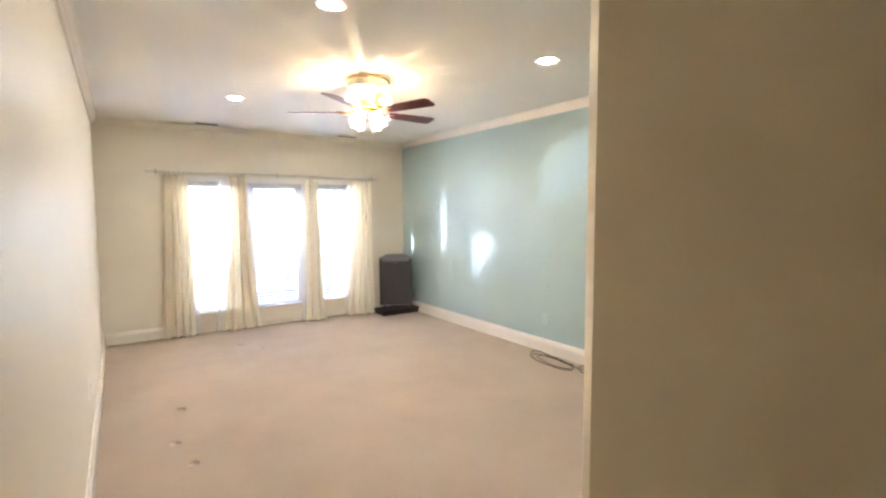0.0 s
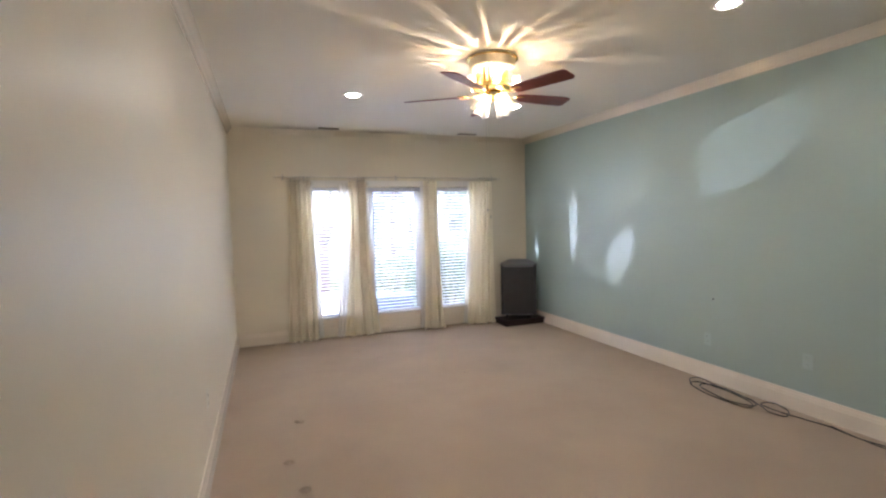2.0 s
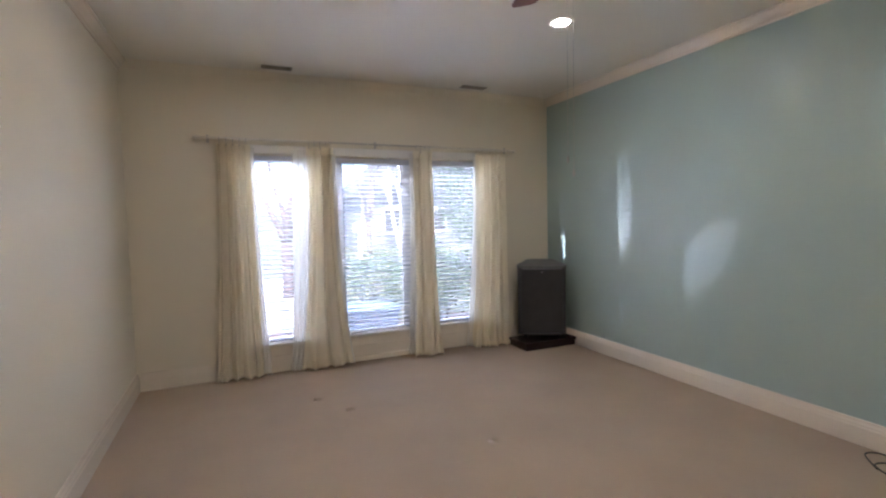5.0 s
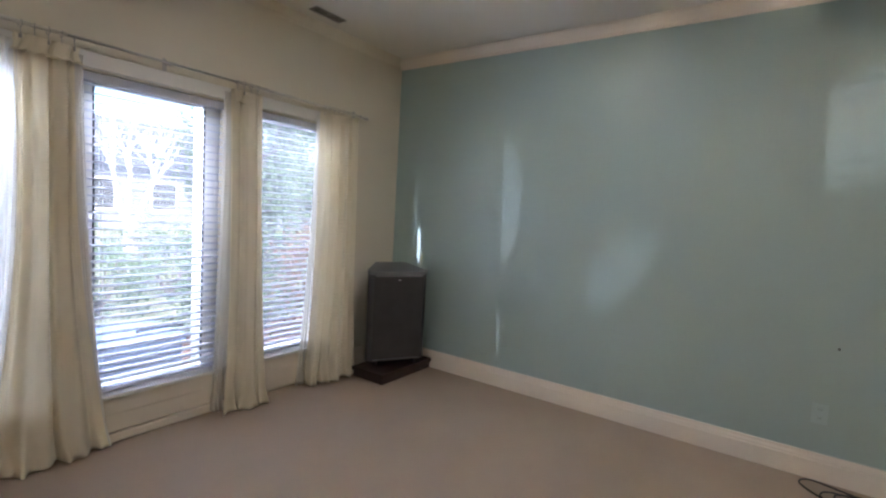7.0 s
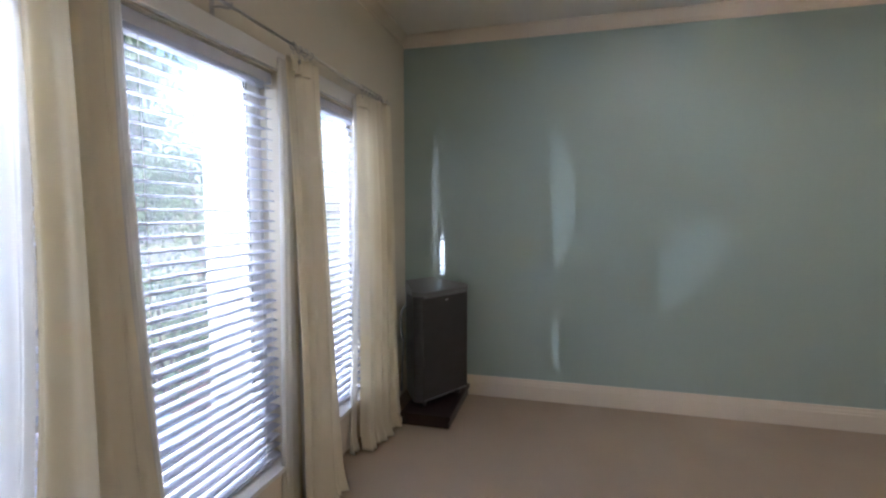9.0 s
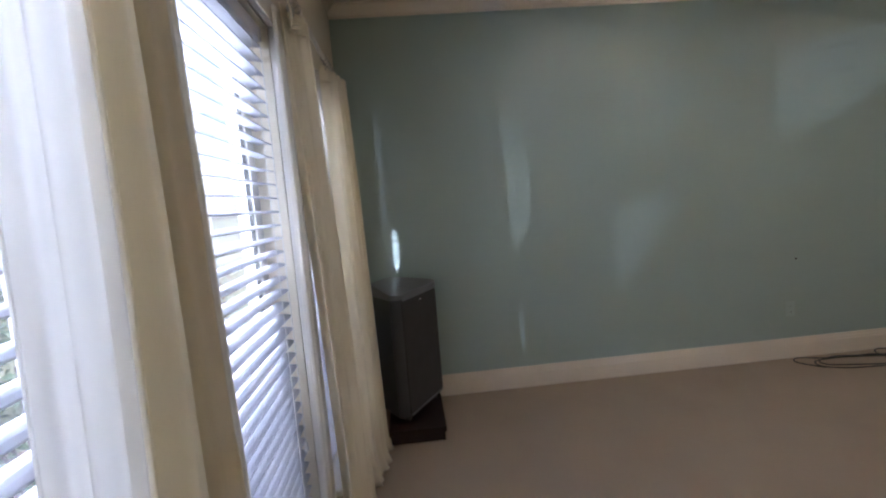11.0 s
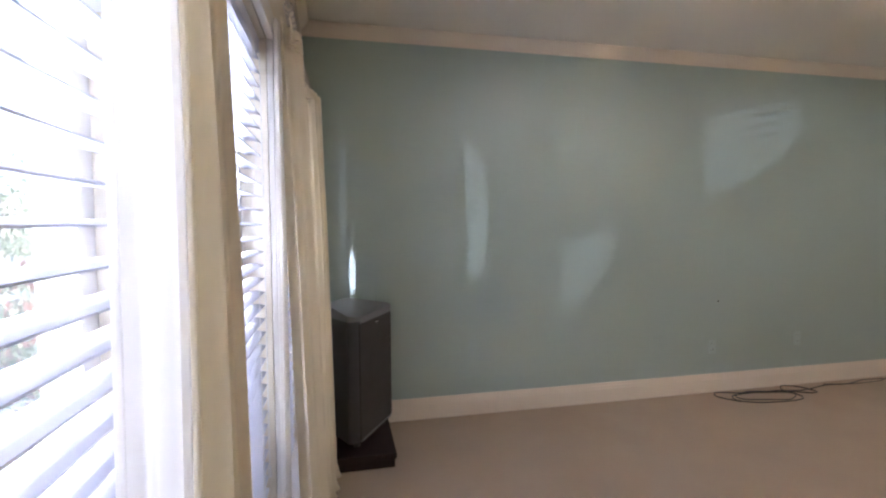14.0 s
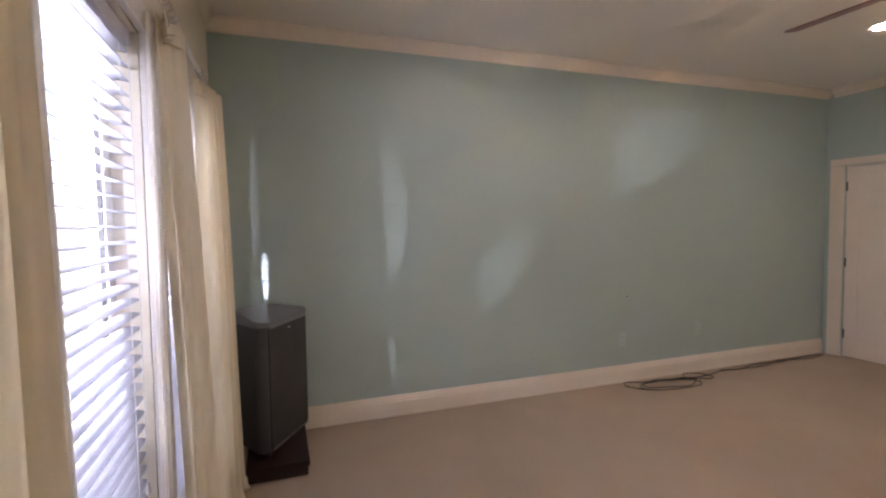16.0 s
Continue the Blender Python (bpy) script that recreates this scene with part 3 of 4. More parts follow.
curtain(0.685, 0.945, 0.585, 0.995, 4.2, 11, "full-length cream curtain drawn aside, hem pooling on carpet", ((1, 0.035, 0.05),))
curtain(1.425, 1.675, 1.318, 1.79, 2.6, 23, "full-length cream curtain between two windows, flaring at the hem", ((-1, 0.13, 0.11), (1, 0.02, 0.03)), 0.028, 0.0, 0.030, -0.035, 0.010)
curtain(2.47, 2.655, 2.42, 2.70, 1.9, 37, "narrow full-length cream curtain between two windows", ((-1, 0.05, 0.04),), 0.036, -0.035, 0.0, -0.070)
curtain(3.17, 3.49, 3.07, 3.51, 4.2, 41, "full-length cream curtain hanging beside the corner", ((-1, 0.03, 0.04),), 0.030, -0.035, -0.028, -0.045)

# ---- ceiling fan ----
fan = thing("ceiling_fan", pose(FAN[0], FAN[1], H), "flush ceiling fan, ivory and brass, five mahogany blades, lamps lit", "ceiling fan")
part("canopy", lathe([(0.001, -0.001), (0.178, -0.001), (0.184, -0.008), (0.184, -0.016), (0.172, -0.022), (0.168, -0.062), (0.158, -0.080), (0.136, -0.086), (0.001, -0.087)], 48), FAN_WHITE, fan, "ivory enamelled drum housing", smooth=True)
part("canopy_ring", lathe([(0.180, -0.012), (0.188, -0.013), (0.190, -0.018), (0.188, -0.023), (0.172, -0.024)], 48), BRASS, fan, "brass ring at the ceiling", smooth=True)
part("motor", lathe([(0.001, -0.202), (0.112, -0.202), (0.128, -0.204), (0.136, -0.214), (0.136, -0.236), (0.110, -0.250), (0.001, -0.252)], 40), BRASS, fan, "polished brass motor housing", smooth=True)
part("switch_cup", lathe([(0.001, -0.252), (0.064, -0.252), (0.070, -0.262), (0.066, -0.288), (0.048, -0.306), (0.018, -0.318), (0.001, -0.320)], 32), BRASS, fan, smooth=True)
blade_bm = bmesh.new()
outline = []
for u, w in ((0.0, 0.050), (0.06, 0.056), (0.20, 0.064), (0.34, 0.068), (0.43, 0.069), (0.455, 0.062), (0.468, 0.045)):
    outline.append((u, w))
outline = outline + [(u, -w) for u, w in reversed(outline)]
prism(blade_bm, outline, -0.003, 0.003)
blade_me = mesh_of("blade", blade_bm, MAHOGANY)
iron_bm = bmesh.new()
tube(iron_bm, [(0.10, 0.0, 0.0), (0.145, 0.0, -0.012), (0.175, 0.0, -0.020)], 0.011, 10, 0.008)
for s in (-1, 1):
    tube(iron_bm, [(0.165, 0, -0.018), (0.190, 0.024 * s, -0.016), (0.225, 0.034 * s, -0.012), (0.255, 0.030 * s, -0.010)], 0.0065, 8)
prism(iron_bm, [(0.205, -0.030), (0.262, -0.034), (0.275, 0.0), (0.262, 0.034), (0.205, 0.030), (0.195, 0.0)], -0.012, -0.006)
iron_me = mesh_of("blade_iron", iron_bm, BRASS, True)
for k in range(5):
    a = -69 + 72 * k
    share("blade_iron", iron_me, fan, pose(0, 0, -0.262, 0, 0, a))
    c, s = math.cos(radians(a)), math.sin(radians(a))
    b = share("blade", blade_me, fan, pose(0.200 * c, 0.200 * s, -0.272, 0, 0, a) @ pose(0, 0, 0, -12, 0, 0))
    b["label"] = "dark red mahogany fan blade"
for k, a in enumerate(SHADE_TURN):
    c, s = math.cos(radians(a)), math.sin(radians(a))
    tilt = pose(0.050 * c, 0.050 * s, -0.280, 0, 0, a) @ pose(0, 0, 0, 0, 180 - 42, 0)
    part("lamp_arm", lathe([(0.001, -0.03), (0.014, -0.03), (0.016, 0.0), (0.026, 0.008), (0.028, 0.020), (0.022, 0.026), (0.001, 0.027)], 20), BRASS, fan, m=tilt, smooth=True)
    bm = bmesh.new()
    n, rings = 72, []
    for r, z in ((0.024, 0.018), (0.030, 0.032), (0.042, 0.055), (0.050, 0.080), (0.056, 0.100), (0.066, 0.118), (0.078, 0.128)):
        f = max(0, (z - 0.07) / 0.058)
        rings.append([bm.verts.new(((r + 0.003 * math.sin(18 * math.pi * q / n) + f * 0.005 * math.sin(12 * math.pi * q / n)) * math.cos(2 * math.pi * q / n), (r + 0.003 * math.sin(18 * math.pi * q / n) + f * 0.005 * math.sin(12 * math.pi * q / n)) * math.sin(2 * math.pi * q / n), z + f * 0.006 * math.sin(12 * math.pi * q / n))) for q in range(n)])
    for p, q in zip(rings, rings[1:]):
        for j in range(n):
            bm.faces.new((p[j], p[(j + 1) % n], q[(j + 1) % n], q[j]))
    part("shade", bm, SHADE_GLASS, fan, "frosted tulip glass shade, lit", True, tilt)
    part("bulb", lathe([(0.001, 0.028), (0.008, 0.030), (0.010, 0.036), (0.006, 0.042), (0.001, 0.043)], 14), BULB, fan, smooth=True, m=tilt)
# a ring of added brass fins; narrow slots cut the inner lamp's light into rays
SLOTS = (-172, -157, -138, -121, -104, -91, -78, -63, -49, -36, -27, -14, 8, 26, 44, 66, 88, 112, 131, 147, 160, 179, 188)
for k in range(len(SLOTS) - 1):
    turn = SLOTS[k] + (2.0, 1.3, 2.8)[k % 3]
    wide = SLOTS[k + 1] - (2.8, 2.0, 1.3)[k % 3] - turn
    steps = 6
    ring = []
    fins = bmesh.new()
    for r in (0.112, 0.116):
        for z in (-0.0865, -0.2015):
            ring.append([fins.verts.new((r * math.cos(radians(turn + wide * j / steps)), r * math.sin(radians(turn + wide * j / steps)), z)) for j in range(steps + 1)])
    for p, q in ((0, 1), (1, 3), (3, 2), (2, 0)):
        for j in range(steps):
            fins.faces.new((ring[p][j], ring[p][j + 1], ring[q][j + 1], ring[q][j]))
    for j in (0, steps):
        fins.faces.new((ring[0][j], ring[1][j], ring[3][j], ring[2][j]))
    part("gallery_fin", fins, BRASS, fan, "brass fin added to cut the lamp light into rays")
# lip added as a light stop: rays reach ceiling and crown, hardly the walls
part("gallery_lip", lathe([(0.118, -0.2018), (0.124, -0.2018), (0.124, -0.1932), (0.118, -0.1932), (0.118, -0.2018)], 48), BRASS, fan, "raised brass lip added to keep lamp rays off the walls")
cup_bm = bmesh.new()
n, rings = 54, []
for r, z in ((0.010, -0.026), (0.021, -0.022), (0.025, -0.010), (0.025, 0.030), (0.028, 0.046)):
    rings.append([cup_bm.verts.new(((r + 0.0016 * math.sin(10 * math.pi * q / n)) * math.cos(2 * math.pi * q / n), (r + 0.0016 * math.sin(10 * math.pi * q / n)) * math.sin(2 * math.pi * q / n), z)) for q in range(n)])
for p, q in zip(rings, rings[1:]):
    for j in range(n):
        cup_bm.faces.new((p[j], p[(j + 1) % n], q[(j + 1) % n], q[j]))
cup_me = mesh_of("uplight_cup", cup_bm, CUP_GLASS, True)
arm_me = mesh_of("uplight_arm", tube(bmesh.new(), [(0.118, 0, -0.215), (0.150, 0, -0.236), (0.172, 0, -0.236), (0.175, 0, -0.222)], 0.006, 8), BRASS, True)
for a in CUP_TURN:
    c, s = math.cos(radians(a)), math.sin(radians(a))
    share("uplight_arm", arm_me, fan, pose(0, 0, 0, 0, 0, a))
    share("uplight_cup", cup_me, fan, pose(0.175 * c, 0.175 * s, -0.195, 0, 0, a * 1.7))["label"] = "small ribbed glass cup, lit"
for x, y, low in ((-0.030, 0.010, -1.165), (-0.045, 0.026, -1.115)):
    bm = bmesh.new()
    z = -0.300
    tube(bm, [(x, y, z), (x, y, low)], 0.0008, 5)
    while z > low:
        z -= 0.03
        lathe([(0.0004, 0.002), (0.0022, 0.0), (0.0004, -0.002)], 6, bm, pose(x, y, z))
    lathe([(0.001, 0.012), (0.004, 0.006), (0.005, -0.006), (0.003, -0.014), (0.001, -0.016)], 10, bm, pose(x, y, low))
    part("pull_chain", bm, STEEL, fan, "fine pull chain with a small knob")

# ---- recessed lights and ceiling vents ----
for cx, cy in CANS:
    t = thing("recessed_light", pose(cx, cy, H), "round recessed ceiling downlight with white trim, lit", "downlight", "recessed lights")
    part("trim_ring", lathe([(0.074, -0.001), (0.086, -0.001), (0.088, -0.003), (0.085, -0.007), (0.078, -0.008), (0.073, -0.005)], 40), WHITE_CEIL, t, "thin ceiling-coloured trim ring", True)
    part("baffle", lathe([(0.058, -0.0018), (0.066, -0.0024), (0.0735, -0.0048), (0.0735, -0.001), (0.058, -0.001)], 40), VENT_DARK, t, "dark inner baffle ring", True)
    part("lens", lathe([(0.001, -0.0075), (0.030, -0.0070), (0.050, -0.0048), (0.057, -0.0022), (0.057, -0.001), (0.001, -0.001)], 32), LENS, t, "glowing warm white lens", True)
for vx0, vx1 in ((1.065, 1.316), (2.945, 3.215)):
    t = thing("ceiling_vent", pose((vx0 + vx1) / 2, 7.10, H), "small dark slotted air vent in the ceiling", "vent", "ceiling vents")
    half = (vx1 - vx0) / 2
    part("backing", B(-half + 0.01, half - 0.01, -0.032, 0.032, -0.004, -0.001), VENT_DARK, t)
    bm = bmesh.new()
    box(bm, -half, half, -0.044, -0.032, -0.008, -0.001, 0.002, 1)
    box(bm, -half, half, 0.032, 0.044, -0.008, -0.001, 0.002, 1)
    box(bm, -half, -half + 0.012, -0.032, 0.032, -0.008, -0.001, 0.002, 1)
    box(bm, half - 0.012, half, -0.032, 0.032, -0.008, -0.001, 0.002, 1)
    box(bm, -0.005, 0.005, -0.032, 0.032, -0.008, -0.001)
    part("frame", bm, VENT_METAL, t)
    me = mesh_of("slat", B(-half + 0.012, half - 0.012, -0.005, 0.005, -0.0008, 0.0008), VENT_METAL)
    for k in range(5):
        share("slat", me, t, pose(0, -0.024 + 0.012 * k, -0.0065, 40, 0, 0))

# ---- speaker on its board ----
board = thing("plinth_board", pose(3.79, 6.945, 0), "low dark-stained wooden plinth lying on the carpet", "plinth")
part("top_board", B(-0.32, 0.315, -0.165, 0.17, 0.055, 0.085, 0.004), DARK_WOOD, board)
part("skirt", B(-0.31, 0.305, -0.155, 0.16, 0.001, 0.0545, 0.003), DARK_WOOD, board)
A, Bc = Vector((3.515, 7.0)), Vector((3.95, 6.745))
mid = (A + Bc) / 2
ang = math.degrees(math.atan2(Bc.y - A.y, Bc.x - A.x))
W = (Bc - A).length
spk = thing("floor_speaker", pose(mid.x, mid.y, 0.086, 0, 0, ang), "charcoal floor-standing speaker with plain cloth front and top coloured as lit", "speaker")


def cabinet(bm, hw, d, back, z0, z1, lift, r=0.055):
    """A cabinet narrowing to the back, with rounded front corners and a top that rises to the back."""
    pts = []
    for k in range(7):
        q = math.pi + k * math.pi / 12
        pts.append((-hw + r + r * math.cos(q), r + r * math.sin(q)))
    for k in range(7):
        q = 1.5 * math.pi + k * math.pi / 12
        pts.append((hw - r + r * math.cos(q), r + r * math.sin(q)))
    pts += [(back, d), (-back, d)]
    lo = [bm.verts.new((x, y, z0)) for x, y in pts]
    hi = [bm.verts.new((x, y, z1 + lift * y / d)) for x, y in pts]
    n = len(pts)
    for k in range(n):
        bm.faces.new((lo[k], lo[(k + 1) % n], hi[(k + 1) % n], hi[k]))
    bm.faces.new(lo[::-1])
    bm.faces.new(hi)
    return bm


part("body", cabinet(bmesh.new(), W / 2, 0.27, 0.125, 0.045, 0.752, 0.05), SPEAKER_GREY, spk)
bm = cabinet(bmesh.new(), W / 2 + 0.006, 0.28, 0.13, 0.7525, 0.778, 0.05, 0.060)
bmesh.ops.translate(bm, verts=bm.verts[:], vec=(0, -0.006, 0))
part("top_cap", bm, SPEAKER_PALE, spk, "smooth top cap, lightened in colour as if lit")
part("grille", B(-W / 2 + 0.040, W / 2 - 0.040, -0.005, 0.004, 0.058, 0.738, 0.004, 3), SPEAKER_CLOTH, spk, "dark cloth grille")
for z0, z1 in ((0.738, 0.7515), (0.046, 0.0575)):
    part("grille_edge", B(-W / 2 + 0.050, W / 2 - 0.050, -0.0068, 0.0035, z0, z1, 0.003), SPEAKER_PALE, spk, "paler moulded edge of the grille")
part("badge", B(-0.012, 0.012, -0.008, -0.0048, 0.738 - 0.03, 0.743 - 0.03, 0.001, 1), STEEL, spk, "tiny metal badge")
for x, y in ((-0.17, 0.05), (0.17, 0.05), (-0.08, 0.22), (0.08, 0.22)):
    part("foot", lathe([(0.001, 0.0), (0.020, 0.0), (0.022, 0.02), (0.020, 0.046), (0.001, 0.046)], 16, None, pose(x, y, 0)), BLACK, spk, "black rubber foot", True)

part("mains_lead", tube(bmesh.new(), smooth_path([(-0.13, 0.24, 0.66), (-0.165, 0.25, 0.64), (-0.185, 0.26, 0.58), (-0.175, 0.265, 0.48), (-0.15, 0.275, 0.38), (-0.155, 0.285, 0.20), (-0.15, 0.30, 0.03)], 6), 0.007, 8), CORD_GREY, spk, "grey mains lead looped down the back", True)

# ---- power cord on the carpet ----
cord = thing("extension_cord", pose(0, 0, 0), "thin black cable lying loosely coiled on the carpet", "cable")


loop = [(3.86, 4.06), (3.98, 4.17), (4.05, 4.12), (4.03, 3.95), (3.98, 3.75), (3.92, 3.55), (3.85, 3.50), (3.79, 3.58), (3.77, 3.76), (3.82, 3.95),
        (3.88, 4.08), (3.96, 4.05), (4.00, 3.90), (3.99, 3.70), (3.97, 3.57), (3.90, 3.51), (3.81, 3.66), (3.83, 3.85), (3.90, 4.00), (3.97, 4.01),
        (4.01, 3.85), (4.00, 3.66), (3.93, 3.47), (3.87, 3.37), (3.92, 3.28), (4.03, 3.34), (4.06, 3.47), (3.99, 3.52), (3.95, 3.38), (3.99, 3.20), (4.02, 3.05), (4.00, 2.85), (4.05, 2.6), (4.03, 2.3), (4.06, 1.9), (4.05, 1.66)]
loop = [(x, y, 0.006 + 0.005 * (k % 3) if k < 29 else 0.006) for k, (x, y) in enumerate(loop)]
part("cable", tube(bmesh.new(), smooth_path(loop, 6), 0.0046, 6), BLACK, cord, smooth=True)
bm = tube(bmesh.new(), smooth_path([(4.04, 3.05, 0.006), (3.99, 2.8, 0.007), (4.0, 2.5, 0.006), (4.06, 2.25, 0.006), (4.0, 1.95, 0.006), (4.03, 1.66, 0.006)], 6), 0.0036, 6)
part("second_cable", bm, BLACK, cord, smooth=True)


def outlet(m, material, label):
    t = thing("wall_outlet", m, label, "outlet", "wall outlets")
    part("plate", B(-0.036, 0.036, -0.006, -0.0005, -0.058, 0.058, 0.003), material, t)
    for z in (-0.024, 0.024):
        bm = B(-0.016, 0.016, -0.0085, -0.005, z - 0.014, z + 0.014, 0.003)
        s = part("socket", bm, material, t)
        bm = bmesh.new()
        for x in (-0.006, 0.006):
            box(bm, x - 0.001, x + 0.001, -0.0092, -0.008, z - 0.004, z + 0.006)
        part("slots", bm, BLACK, s)
    return t


outlet(pose(XE, 4.11, 0.375, 0, 0, 90) @ pose(0, 0, 0, 0, 0, 180), AQUA_PLATE, "duplex outlet painted aqua like its wall")
outlet(pose(XE, 3.26, 0.398, 0, 0, 90) @ pose(0, 0, 0, 0, 0, 180), AQUA_PLATE, "duplex outlet painted aqua like its wall")
outlet(pose(XW, 4.15, 0.46, 0, 0, 90), PLATE, "ivory duplex outlet on the cream wall")
hook = thing("wall_screw", pose(XE, 4.06, 0.75), "tiny dark screw standing in the aqua wall", "screw")
part("head", lathe([(0.001, 0.006), (0.006, 0.005), (0.007, 0.0005), (0.001, 0.0005)], 12, None, pose(0, 0, 0, 0, -90, 0)), HINGE, hook)

# ---- panel door in the end wall ----
door = thing("door_1", pose(0, YS, 0), "closed cream six-panel door in a white casing", "door")
tagged(door, kind="structure")
bm = bmesh.new()
box(bm, D0 + 0.012, D1 - 0.012, -0.060, -0.026, 0.012, DH - 0.012)
slab = part("slab", bm, DOOR_PAINT, door)
dw = D1 - D0 - 0.024
cols = ((D0 + 0.012 + 0.105, D0 + 0.012 + dw / 2 - 0.05), (D0 + 0.012 + dw / 2 + 0.05, D1 - 0.012 - 0.105))
rows_z = ((0.22, 0.80), (0.97, 1.50), (1.62, 1.83))
bm = bmesh.new()
ex = [D0 + 0.012, cols[0][0], cols[0][1], cols[1][0], cols[1][1], D1 - 0.012]
for u0, u1 in ((ex[0], ex[1]), (ex[2], ex[3]), (ex[4], ex[5])):
    box(bm, u0, u1, -0.0255, -0.014, 0.012, DH - 0.012, 0.003, 1)
for u0, u1 in cols:
    for v0, v1 in ((0.012, rows_z[0][0]), (rows_z[0][1], rows_z[1][0]), (rows_z[1][1], rows_z[2][0]), (rows_z[2][1], DH - 0.012)):
        box(bm, u0, u1, -0.0255, -0.0145, v0, v1, 0.003, 1)
part("stiles_and_rails", bm, DOOR_PAINT, slab)
for u0, u1 in cols:
    for v0, v1 in rows_z:
        part("panel", B(u0 + 0.022, u1 - 0.022, -0.0258, -0.018, v0 + 0.022, v1 - 0.022, 0.006, 2), DOOR_PAINT, slab)
for z in (0.24, 0.96, 1.72):
    bm = tube(bmesh.new(), [(D1 - 0.010, -0.008, z - 0.045), (D1 - 0.010, -0.008, z + 0.045)], 0.007, 10)
    part("hinge", bm, HINGE, door, "dark metal hinge")
bm = bmesh.new()
box(bm, D0 - 0.13, D0 - 0.002, 0.001, 0.020, 0.001, DH + 0.002, 0.005)
box(bm, D1 + 0.002, D1 + 0.13, 0.001, 0.020, 0.001, DH + 0.002, 0.005)
part("side_casing", bm, TRIM, door)
part("head_casing", B(D0 - 0.11, D1 + 0.13, 0.001, 0.022, DH + 0.004, DH + 0.072, 0.005), TRIM, door)
bm = bmesh.new()
box(bm, D0 - 0.0015, D0 + 0.010, -0.112, 0.0, 0.001, DH)
box(bm, D1 - 0.010, D1 + 0.0015, -0.112, -0.02, 0.001, DH)
box(bm, D0 + 0.010, D1 - 0.010, -0.112, 0.0, DH - 0.010, DH + 0.0015)
part("jamb", bm, TRIM, door)
knob = lathe([(0.001, 0.0), (0.030, 0.0), (0.030, 0.006), (0.012, 0.012), (0.012, 0.032), (0.026, 0.042), (0.028, 0.056), (0.018, 0.066), (0.001, 0.067)], 24, None, pose(D0 + 0.075, -0.014, 0.92, -90, 0, 0))
part("knob", knob, BRASS, door, "brass door knob", True)

# ---- outdoors ----
GZ = -0.25
bm = bmesh.new()
bmesh.ops.create_grid(bm, x_segments=60, y_segments=60, size=600)
for v in bm.verts:
    v.co.z = GZ + (0.12 * noise.noise(Vector((v.co.x * 0.02, v.co.y * 0.02, 0.3))) if abs(v.co.x) + abs(v.co.y) > 60 else 0)
structure("ground", bm, GRASS, "winter lawn, patchy green and straw", "lawn")
structure("road", B(-300, 300, 17.0, 23.0, GZ + 0.004, GZ + 0.03), ASPHALT, "pale grey residential street", "road")
structure("wall_outer", B(-6, 12, YN + T + 0.002, YN + T + 0.003, GZ, GZ + 0.15), STUCCO, "brick foundation strip below the windows", "foundation")
bm = B(0.2, 6.0, YN + T + 0.01, 9.9, GZ + 0.003, GZ + 0.05, 0.02)
structure("pavement_bed", bm, MULCH, "mulched planting bed under the windows", "planting bed")

structure("pavement_drive", B(-7.0, 1.95, 9.95, 17.0, GZ + 0.002, GZ + 0.028), CONCRETE, "pale sunlit concrete drive", "driveway")

post = thing("porch_post", pose(2.545, 7.655, GZ), "white flat porch post with moulded base", "post")
part("shaft", B(-0.085, 0.085, -0.040, 0.040, 0.2, 3.1, 0.008), HOUSE_TRIM, post)
part("base", B(-0.100, 0.100, -0.055, 0.055, 0.0, 0.1995, 0.01), HOUSE_TRIM, post)
part("capital", B(-0.100, 0.100, -0.055, 0.055, 3.1005, 3.22, 0.01), HOUSE_TRIM, post)

bx = thing("storage_box", pose(2.05, 7.95, GZ), "slate-blue resin storage box outside the window", "storage box")
part("body", B(-0.36, 0.36, -0.25, 0.25, 0.0, 0.62, 0.02), BIN_BLUE, bx)
part("lid", B(-0.38, 0.38, -0.27, 0.27, 0.621, 0.68, 0.02), BIN_BLUE, bx)
part("handle", tube(bmesh.new(), [(0.06, -0.272, 0.74), (0.07, -0.285, 0.755), (0.20, -0.29, 0.76), (0.33, -0.285, 0.755), (0.34, -0.272, 0.74)], 0.012, 8), BLACK, bx, "black bar handle")


def limb_points(p, d, length, rng, n=7, wobble=0.16):
    pts = [Vector(p)]
    d = Vector(d).normalized()
    for _ in range(n):
        d = (d + Vector((rng.uniform(-wobble, wobble), rng.uniform(-wobble, wobble), rng.uniform(-0.02, 0.10)))).normalized()
        pts.append(pts[-1] + d * length / n)
    return pts, d


